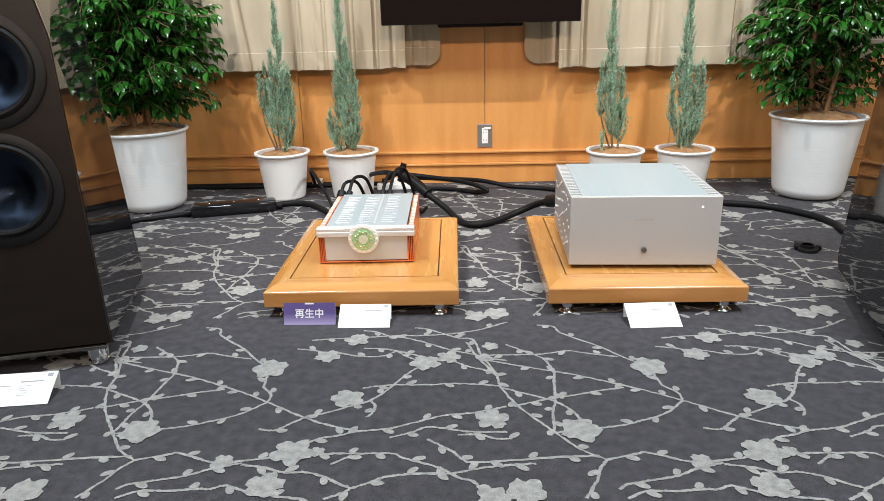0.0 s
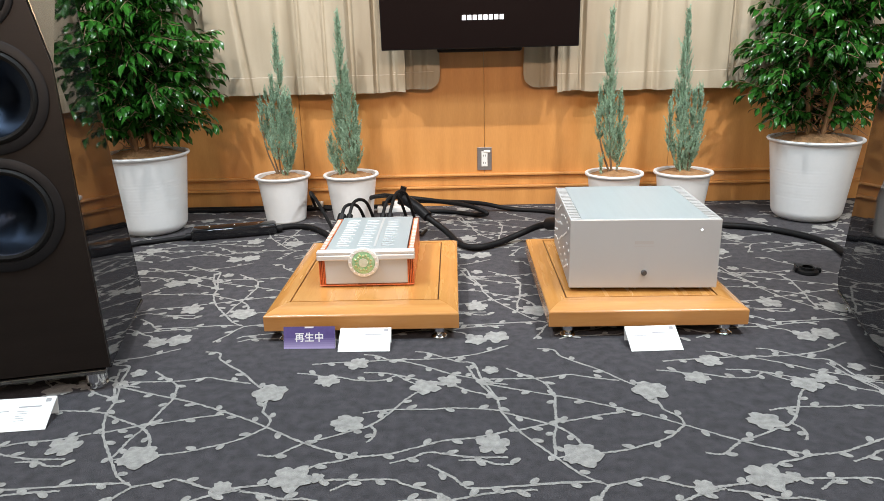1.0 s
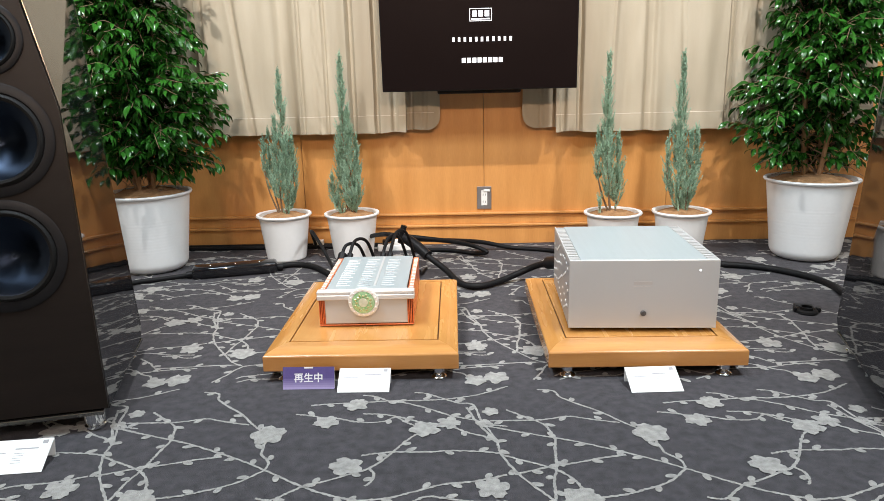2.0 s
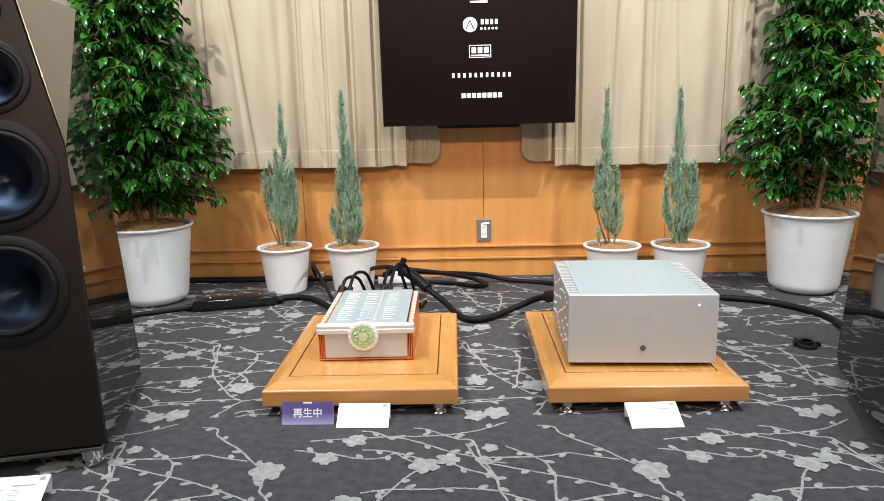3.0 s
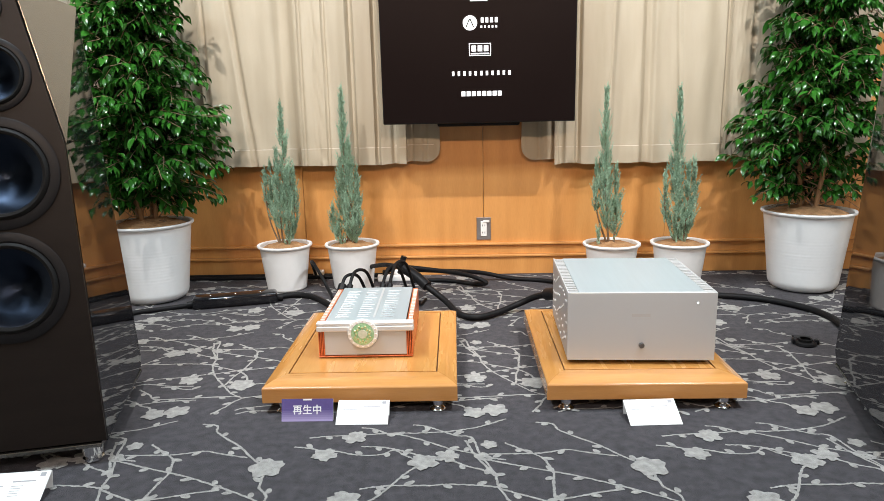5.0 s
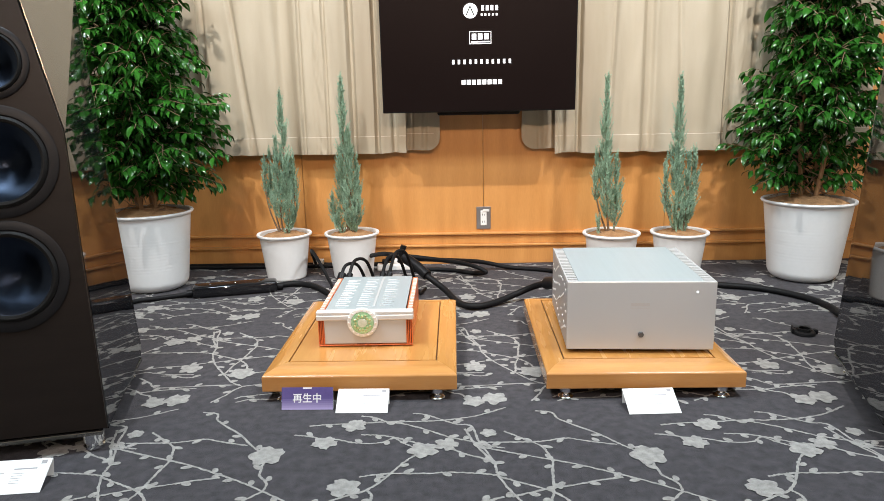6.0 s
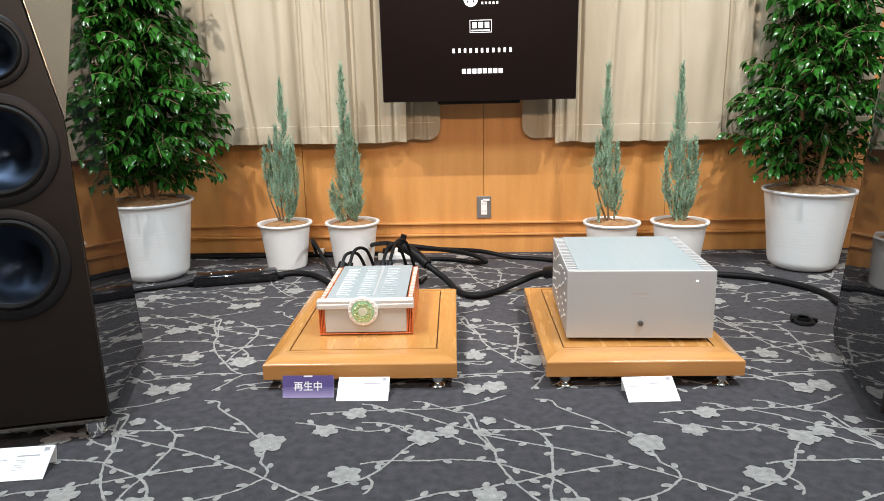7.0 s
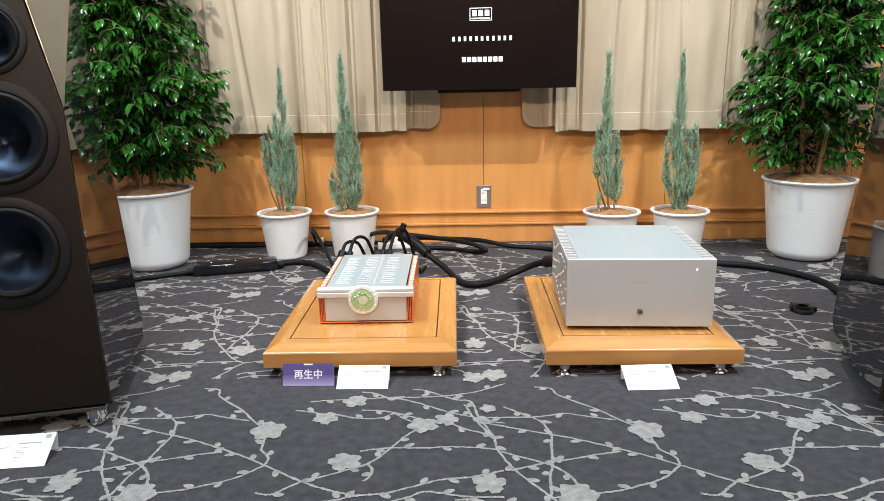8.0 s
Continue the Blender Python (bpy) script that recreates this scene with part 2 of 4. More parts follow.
# veneer panels with narrow open joints
xs = [X0] + [0.17 + 0.953 * k for k in range(-3, 4)] + [X1]
for a, b in zip(xs, xs[1:]):
    part("panel", box(a + 0.001, b - 0.001, YW, YW + 0.019, 0.165, 1.2, 0.001, 1), WOOD_WALL, wall_north)
baseboard = tagged(part("baseboard", box(X0, X1, YW - 0.012, YW + 0.019, 0.0, 0.095, 0.002), WOOD_WALL), "honey-coloured wooden skirting with two ledges", "baseboard", kind="structure")
part("ledge", box(X0, X1, YW - 0.024, YW + 0.019, 0.0955, 0.108, 0.003), WOOD_WALL, baseboard)
part("band", box(X0, X1, YW - 0.006, YW + 0.019, 0.1085, 0.1585, 0.001), WOOD_WALL, baseboard)
part("ledge", box(X0, X1, YW - 0.022, YW + 0.019, 0.159, 0.171, 0.003), WOOD_WALL, baseboard)


# ---- isolation boards ----
def isolation_board(m):
    """Origin: on the floor, middle of the front edge; depth along y."""
    w, d, z0, z1, frame_w = 0.289, 0.755, 0.034, 0.083, 0.060
    ob = thing("isolation_board", m, "cherry-wood isolation platform with a grooved frame on metal feet", "platform", "boards under the amplifiers")
    iw = w - frame_w
    # four mitred frame members, sloping up from the outer edge to the panel
    corners = [((-w, 0), (w, 0), (iw, 0.085), (-iw, 0.085)), ((w, 0), (w, d), (iw, d - 0.05), (iw, 0.085)),
               ((w, d), (-w, d), (-iw, d - 0.05), (iw, d - 0.05)), ((-w, d), (-w, 0), (-iw, 0.085), (-iw, d - 0.05))]
    # profile across a member: share of the way in, height; a broad rounded bevel and then a flat
    profile = [(0.0, z0 + 0.002), (0.02, z0), (1.0, z0), (1.0, z1 + 0.0105)]
    profile += [(0.62, z1 + 0.0105), (0.54, z1 + 0.0100), (0.42, z1 + 0.0086), (0.26, z1 + 0.0056), (0.10, z1 + 0.0020), (0.04, z1), (0.015, z1 - 0.002), (0.0, z1 - 0.005)]
    for k, c in enumerate(corners):
        bm = bmesh.new()
        ends = []
        for outer, inner in ((c[0], c[3]), (c[1], c[2])):
            ends.append([bm.verts.new((outer[0] + (inner[0] - outer[0]) * u, outer[1] + (inner[1] - outer[1]) * u, z)) for u, z in profile])
        count = len(profile)
        bm.faces.new(ends[0]), bm.faces.new(ends[1][::-1])
        for i in range(count):
            bm.faces.new((ends[0][i], ends[1][i], ends[1][(i + 1) % count], ends[0][(i + 1) % count]))
        bmesh.ops.recalc_face_normals(bm, faces=bm.faces)
        part("frame_member", bm, WOOD_BOARD if k % 2 == 0 else WOOD_PANEL, ob)
    part("groove", box(-iw + 0.0005, iw - 0.0005, 0.0855, d - 0.0505, z0 + 0.004, z1 + 0.004), GROOVE, ob, "groove round the panel, darkened for its shade")
    part("panel", box(-iw + 0.0042, iw - 0.0042, 0.0918, d - 0.054, z1 + 0.0045, z1 + 0.0105, 0.001), WOOD_PANEL, ob, "lighter flat wooden panel")
    for x in (-w + 0.06, w - 0.06):
        for y in (0.024, d - 0.06):
            foot = part("foot", lathe([(0, 0.0105), (0.010, 0.0105), (0.012, 0.014), (0.0165, 0.0185), (0.0165, 0.028), (0.019, 0.0295), (0.019, 0.0335), (0, 0.0335)], 20), CHROME, ob, "silver spiked foot", True, pose(x, y, 0))
            part("foot_disc", lathe([(0, 0.0), (0.022, 0.0), (0.024, 0.003), (0.022, 0.006), (0.011, 0.010), (0, 0.010)], 24), CHROME, foot, "polished spike disc", True)
    return ob


BOARD_L = pose(-0.253, 1.738, 0, 0, 0, 0.6)
BOARD_R = pose(0.588, 1.741, 0)
board = isolation_board(BOARD_L)
copy_thing(board, BOARD_R)
TOP = 0.0935  # height of the boards' panels


# ---- power amplifier ----
def power_amplifier():
    w, d, h = 0.2225, 0.486, 0.212
    ob = thing("power_amplifier", pose(0.5985, 1.868, TOP, 0, 0, -2.2), "silver aluminium power amplifier block with vented edges on a board", "amplifier")
    z0 = 0.016
    part("front_panel", box(-w, w, 0, 0.014, z0 - 0.003, z0 + h, 0.0015), SILVER, ob, "matt silver front plate")
    part("chassis", box(-w + 0.004, w - 0.004, 0.0145, d - 0.004, z0 + 0.003, z0 + h - 0.012), SILVER_DARK, ob)
    part("top_plate", box(-w + 0.034, w - 0.034, 0.0145, d, z0 + h - 0.0115, z0 + h, 0.001), LID, ob, "plain aluminium lid, coloured for cool light from above")
    # comb-like vents along both edges of the lid
    for s in (-1, 1):
        bm = bmesh.new()
        n = 22
        for i in range(n):
            y = 0.018 + (d - 0.022) * i / n
            add_box(bm, min(s * (w - 0.033), s * (w - 0.003)), max(s * (w - 0.033), s * (w - 0.003)), y, y + 0.0125, z0 + h - 0.010, z0 + h - 0.0005)
        add_box(bm, min(s * (w - 0.0035), s * w), max(s * (w - 0.0035), s * w), 0.0145, d, z0 + h - 0.0115, z0 + h - 0.0003)
        part("vent", bm, SILVER, ob, "slotted silver heat vent")
    # side plates with slanting slots; shade is put into their darker metal
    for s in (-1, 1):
        part("side_plate", box(min(s * (w - 0.0039), s * w), max(s * (w - 0.0039), s * w), 0.0145, d, z0, z0 + h - 0.012, 0.0005, 1), SIDE_METAL, ob, "side plate with slots, greyed for its shaded side")
        # four rows of short dashes, each broken by a long slot that rises towards the front
        for row in range(4):
            z = z0 + 0.030 + 0.045 * row
            long_at = (0.10, 0.27, 0.15, 0.33)[row]
            part("slot", box(-0.001, 0.001, -0.056, 0.056, -0.0036, 0.0036, 0.0008, 1), PAPER, ob, "bright slanting slot", False, pose(s * (w + 0.0008), long_at, z + 0.006, -23))
            for k in range(11):
                y = 0.035 + 0.041 * k + 0.012 * (row % 2)
                if abs(y - long_at) > 0.068:
                    part("vent_hole", box(-0.001, 0.001, -0.0075, 0.0075, -0.0024, 0.0024), PAPER, ob, "", False, pose(s * (w + 0.0008), y, z - 0.02 * math.sin(y * 13 + row)))
    part("knob", lathe([(0, 0), (0.0085, 0), (0.0085, 0.006), (0.0075, 0.008), (0, 0.0085)], 28, "y"), SILVER_DARK, ob, "small dark round switch", True, pose(0.002, 0.0, z0 + 0.046))
    part("indicator", lathe([(0, 0), (0.0026, 0), (0.002, 0.001), (0, 0.0015)], 16, "y"), LED, ob, "lit white indicator", True, pose(w - 0.057, 0.0, z0 + h - 0.032))
    part("nameplate", box(-0.030, 0.026, -0.0004, 0.0004, z0 + h - 0.076, z0 + h - 0.066), surface("engraved_grey", (0.52, 0.51, 0.50), (0.58, 0.57, 0.56), 0.4, 0.15), ob, "faint engraved mark")
    part("nameplate_line", box(-0.032, 0.028, -0.0004, 0.0004, z0 + h - 0.083, z0 + h - 0.0815), bpy.data.materials["engraved_grey"], ob)
    for x in (-w + 0.04, w - 0.04):
        for y in (0.05, d - 0.05):
            part("foot", lathe([(0, 0), (0.018, 0), (0.02, 0.002), (0.02, 0.0188), (0, 0.0188)], 20), BLACK_PLASTIC, ob, "black rubber foot", True, pose(x, y, 0))
    return ob


power_amplifier()


# ---- small amplifier with copper fins ----
def preamplifier():
    w, d, h = 0.1525, 0.448, 0.109
    ob = thing("preamplifier", pose(-0.260, 1.947, TOP, 0, 0, 1.0), "small silver amplifier with copper side fins and a round front badge", "amplifier")
    z0 = 0.010
    part("front_panel", box(-w + 0.020, w - 0.020, 0.006, 0.016, z0, z0 + 0.080, 0.001), SILVER, ob, "satin lower front plate")
    part("front_bar", box(-w - 0.004, w + 0.004, -0.002, 0.03, z0 + 0.0805, z0 + 0.098, 0.003), SATIN, ob, "bright upper front bar")
    part("front_bar", box(-w - 0.004, w + 0.004, 0.0, 0.03, z0 + 0.0985, z0 + 0.110, 0.003), SATIN, ob, "bright upper front bar")
    part("chassis", box(-w + 0.024, w - 0.024, 0.0165, d - 0.002, z0 + 0.002, z0 + h - 0.008), SILVER_DARK, ob)
    # lid: a plain plate with three fields of raised slats, bright like lit slot edges
    part("lid", box(-w + 0.022, w - 0.022, 0.031, d, z0 + h - 0.0075, z0 + h - 0.0015, 0.001), LID, ob, "grey aluminium lid, blued for cool light from above")
    for a, b in ((-0.104, -0.060), (-0.034, 0.010), (0.044, 0.088)):
        for i in range(15):
            y = 0.066 + (d - 0.1) * i / 15
            # The left field's slats are lighter metal, standing in for stronger light.
            part("slat", box(a, b - 0.010 * (i % 2), y, y + 0.0032, z0 + h - 0.0014, z0 + h + 0.0012, 0.0006, 1), SATIN if a < -0.1 else SILVER, ob)
    part("lid_rib", box(0.020, 0.028, 0.06, d - 0.02, z0 + h - 0.0014, z0 + h + 0.0008, 0.0006, 1), SILVER, ob)
    # copper fins: stacked strips with notches along both sides
    for s in (-1, 1):
        for k in range(4):
            x = s * (w - 0.018 + 0.0055 * k)
            part("fin", box(x - 0.0018, x + 0.0018, 0.003 + 0.002 * k, d - 0.004, z0 - 0.002, z0 + h - 0.009, 0.0004, 1), COPPER, ob, "thin copper cooling fin")
        bm = bmesh.new()
        for i in range(22):
            y = 0.035 + (d - 0.05) * i / 22
            add_box(bm, min(s * (w - 0.0145), s * (w - 0.001)), max(s * (w - 0.0145), s * (w - 0.001)), y, y + 0.0075, z0 + h - 0.0057, z0 + h - 0.0035)
        part("fin_top", box(min(s * (w - 0.0185), s * (w - 0.0005)), max(s * (w - 0.0185), s * (w - 0.0005)), 0.032, d - 0.004, z0 + h - 0.0085, z0 + h - 0.0058), COPPER, ob, "copper strip")
        part("fin_comb", bm, surface("pale_copper_%d" % s, (0.88, 0.78, 0.70), (0.93, 0.86, 0.80), 0.35, 0.1), ob, "pale copper comb")
    part("base_rail", box(-w, w, 0.002, d - 0.004, z0 - 0.006, z0 - 0.0025, 0.001), COPPER, ob, "copper bottom edge")
    badge = part("badge", lathe([(0, 0), (0.047, 0), (0.049, 0.004), (0.047, 0.010), (0.0375, 0.012), (0.0375, 0.0095), (0, 0.0095)], 56, "y"), surface("pale_badge_rim", (0.78, 0.77, 0.72), (0.86, 0.85, 0.80), 0.3, 0.1), ob, "round silver badge rim", True, pose(-0.006, -0.0025, z0 + 0.076))
    part("badge_face", lathe([(0, 0.0096), (0.0370, 0.0096), (0.036, 0.0115), (0.034, 0.0120), (0, 0.0122)], 40, "y"), surface("deep_green_enamel", (0.10, 0.50, 0.20), (0.80, 0.90, 0.62), 0.12, 0.2, 55.0), badge, "shimmering green disc", True)
    part("badge_centre", lathe([(0, 0.0123), (0.0150, 0.0123), (0.0140, 0.0140), (0, 0.0145)], 24, "y"), surface("mother_of_pearl", (0.62, 0.66, 0.46), (0.86, 0.84, 0.70), 0.15, 0.1, 90.0), badge, "pale pearly centre", True)
    gem_metal = surface("gold_green_gem", (0.62, 0.66, 0.28), (0.92, 0.88, 0.60), 0.12, 0.5, 90.0)
    for k in range(16):
        a = 2 * math.pi * k / 16
        r = 0.0262 if k % 2 else 0.0215
        part("badge_gem", lathe([(0, 0.0122), (0.0046, 0.0122), (0.003, 0.0155), (0, 0.016)], 6, "y"), gem_metal, badge, "", False, pose(r * math.cos(a), 0, r * math.sin(a)))
    for k in range(16):
        a = 2 * math.pi * k / 16
        part("badge_stud", lathe([(0, 0.0105), (0.003, 0.0105), (0.002, 0.0135), (0, 0.014)], 10, "y"), bpy.data.materials["pale_copper_-1"], badge, "", True, pose(0.0425 * math.cos(a), 0, 0.0425 * math.sin(a)))
    for x in (-w + 0.03, w - 0.03):
        for y in (0.05, d - 0.05):
            part("foot", lathe([(0, -0.010), (0.012, -0.010), (0.013, 0.002), (0, 0.002)], 16), BLACK_PLASTIC, ob, "", True, pose(x, y, z0))
    return ob


preamplifier()


# ---- loudspeakers ----
def loudspeaker(m, side, label):
    """Origin: on the floor under the inner front corner; side 1: its body lies towards -x. The front leans back, the sides lean in."""
    ob = thing("loudspeaker", m, label, "loudspeaker", "pair of loudspeakers")
    w, d, z0, z1, kink = 0.39, 0.56, 0.058, 1.205, 0.813
    back, lean, rear = 0.16, 0.05, 0.035
    s = -side

    def on_front(x, z):
        return (x, back * (z - z0), z)

    def on_side(y, z):
        return (rear * y + lean * (z - z0), y, z)

    def other(q):
        return (w - q[0], q[1], q[2])

    y_kink, y_top = back * (kink - z0), back * (z1 - z0)
    ring = {"a": on_side(0, z0), "ka": on_side(y_kink, kink), "ta": on_front(0.135, z1), "sa": (0.086, d - 0.012, z1 - 0.006), "rd": (0.088, d, z1 - 0.006), "d": on_side(d, z0 + 0.03), "d2": on_side(d - 0.03, z0)}
    ring.update({k2: other(ring[k1]) for k1, k2 in (("a", "b"), ("ka", "kb"), ("ta", "tb"), ("sa", "sb"), ("rd", "rc"), ("d", "c"), ("d2", "c2"))})
    bm = bmesh.new()
    v = {k: bm.verts.new((s * x, y, z)) for k, (x, y, z) in ring.items()}
    for f in ("ka ta sa", "kb sb tb", "a ka sa rd d d2", "b c2 c rc sb kb", "d rd rc c", "d2 d c c2", "a d2 c2 b", "ta tb sb rc rd sa"):
        bm.faces.new([v[k] for k in f.split()])
    bmesh.ops.bevel(bm, geom=list(bm.edges), offset=0.0022, segments=2, affect="EDGES", profile=0.5)
    part("cabinet", bm, BLACK_GLOSS, ob, "mirror-black lacquered cabinet")
    # grey facets beside the narrowing baffle
    for keys in (("ka", "ta", "sa"), ("kb", "tb", "sb")):
        fm = bmesh.new()
        pts = [Vector((s * ring[k][0], ring[k][1], ring[k][2])) for k in keys]
        mid = (pts[0] + pts[1] + pts[2]) / 3
        nrm = (pts[1] - pts[0]).cross(pts[2] - pts[0]).normalized()
        if nrm.y > 0:
            nrm = -nrm
        lo = [fm.verts.new(q.lerp(mid, 0.004) + nrm * 0.0004) for q in pts]
        hi = [fm.verts.new(q.lerp(mid, 0.008) + nrm * 0.002) for q in pts]
        fm.faces.new(lo), fm.faces.new(hi)
        for i in range(3):
            fm.faces.new((lo[i], lo[(i + 1) % 3], hi[(i + 1) % 3], hi[i]))
        part("facet", fm, SMOKED, ob, "smoky grey polished facet")
    hk, ht = (kink - z0) * 1.0127, (z1 - z0) * 1.0127
    xk, xt = ring["ka"][0], ring["ta"][0]
    outline = ((0.001, 0.004), (w - 0.001, 0.004), (w - xk - 0.001, hk), (w - xt - 0.002, ht - 0.004), (xt + 0.002, ht - 0.004), (xk + 0.001, hk))
    drivers = ((0.411, 0.106), (0.694, 0.106), (0.936, 0.07), (1.10, 0.03))
    face = part("baffle", pierced_plate([(s * x, z) for x, z in outline], [(s * w / 2, z, r * 1.07) for z, r in drivers], -0.012, 0.004), BLACK_WOOD, ob, "dark wooden front baffle, browned for warm reflected light", False, pose(0, 0, z0, -math.degrees(math.atan(back))))
    for z, r in drivers:
        deep = r * 0.5
        at = pose(s * w / 2, -0.0125, z)
        part("driver_ring", lathe([(r * 1.30, 0), (r * 1.31, 0.003), (r * 1.28, 0.0045), (r * 1.1, 0.0045), (r * 1.08, 0.002), (r * 1.06, 0.0015)], 64, "y"), BLACK_PLASTIC, face, "black driver ring", True, at)
        part("surround", lathe([(r * 1.075, 0.001), (r * 1.05, 0.006), (r, 0.0085), (r * 0.94, 0.006), (r * 0.92, 0.0015)], 64, "y"), RUBBER, face, "black rubber surround", True, at)
        part("cone", lathe([(r * 0.925, 0.002), (r * 0.9, 0.0015), (r * 0.6, -deep * 0.42), (r * 0.13, -deep), (r * 0.05, -deep * 1.03), (0, -deep * 1.03)], 64, "y"), CONE, face, "dark anodised metal cone", True, at)
    plinth = part("plinth", box(min(s * 0.014, s * (w - 0.014)), max(s * 0.014, s * (w - 0.014)), -0.012, d - 0.04, z0 - 0.012, z0 - 0.0005, 0.002), SMOKED, ob, "thin polished base plate")
    for x, y in ((0.046, 0.02), (w - 0.046, 0.02), (0.06, d - 0.085), (w - 0.06, d - 0.085)):
        part("foot", lathe([(0, 0), (0.022, 0), (0.026, 0.004), (0.026, 0.010), (0.020, 0.013), (0.020, 0.018), (0.026, 0.021), (0.026, 0.0455), (0, 0.0455)], 28), CHROME, plinth, "polished ribbed metal foot", True, pose(s * x, y, 0))
    return ob


loudspeaker(pose(-0.866, 1.467, 0, 0, 0, 14.4), 1, "tall black lacquered floor loudspeaker with dark metal cones")
loudspeaker(pose(1.098, 1.455, 0, 0, 0, -14.2), -1, "tall black lacquered floor loudspeaker showing its mirror-like side")


# ---- pots and plants ----
def pot_profile(r, h, base, rounding):
    t = 0.006
    pts = [(0, 0.0)] + [(base - rounding * (1 - math.sin(a)), rounding * (1 - math.cos(a))) for a in (math.pi / 2 * q / 8 for q in range(9))]
    steps = 64
    for i in range(1, steps + 1):
        k = i / steps
        rr = base + (r - 0.014 - base) * k
        groove = (0.0007 if i % 12 < 6 else 0.0004) * (i % 3 > 1) if 0.16 < k < 0.70 and rounding > 0.02 else 0
        pts.append((rr - groove, rounding + (h - 0.018 - rounding) * k))
    pts += [(r - 0.012, h - 0.016), (r - 0.003, h - 0.013), (r, h - 0.007), (r - 0.002, h - 0.001), (r - 0.008, h), (r - 0.016, h - 0.004), (r - 0.018, h - 0.02), (r - 0.03, h * 0.6), (0, h * 0.6)]
    return pts


def soil_disc(r, z, rough):
    bm = bmesh.new()
    rings, n = 9, 28
    loops = [[bm.verts.new((0, 0, z + rough))]]
    for i in range(1, rings + 1):
        rr = r * i / rings
        loops.append([bm.verts.new((rr * math.cos(a), rr * math.sin(a), z + rough * (1 - (i / rings) ** 2) + 0.011 * noise.noise((rr * math.cos(a) * 30, rr * math.sin(a) * 30, z * 9)))) for a in (2 * math.pi * j / n for j in range(n))])
    for a, b in zip(loops, loops[1:]):
        for j in range(n):
            q = list(dict.fromkeys([a[j % len(a)], a[(j + 1) % n % len(a)], b[(j + 1) % n], b[j]]))
            bm.faces.new(q)
    return bm


def leaf_mesh(length, width):
    """A pointed leaf, folded along its midrib and drooping at the tip; it grows along +y."""
    bm = bmesh.new()
    rows = ((0, 0.08, 0), (0.2, 0.7, 0.02), (0.45, 1.0, 0.03), (0.7, 0.72, -0.02), (0.88, 0.3, -0.10), (1.0, 0.0, -0.2))
    prev = None
    for y, w, z in rows:
        mid = bm.verts.new((0, y * length, z * length))
        if w:
            a = bm.verts.new((-w * width / 2, y * length, (z + 0.07 * w) * length))
            b = bm.verts.new((w * width / 2, y * length, (z + 0.07 * w) * length))
            cur = (a, mid, b)
        else:
            cur = (mid, mid, mid)
        if prev:
            for i in (0, 1):
                q = list(dict.fromkeys([prev[i], prev[i + 1], cur[i + 1], cur[i]]))
                bm.faces.new(q)
        prev = cur
    me = bpy.data.meshes.new("leaf")
    bm.to_mesh(me)
    bm.free()
    me.materials.append(FICUS)
    me.shade_smooth()
    return me


LEAF = leaf_mesh(0.052, 0.0235)
LEAF_V = np.array([v.co[:] for v in LEAF.vertices])
LEAF_F = [tuple(p.vertices) for p in LEAF.polygons]


def crown_reach(z, wide):
    """Half-width of a ficus crown at a height: tucked in over the pot, widest low down, narrower above."""
    keys = ((0.36, 0.12), (0.46, 0.24), (0.56, 0.33), (0.78, 0.355), (0.95, 0.29), (1.12, 0.245), (1.5, 0.22), (1.9, 0.08))
    for (z0, r0), (z1, r1) in zip(keys, keys[1:]):
        if z <= z1:
            return wide * (r0 + (r1 - r0) * max(z - z0, 0) / (z1 - z0))
    return wide * 0.05


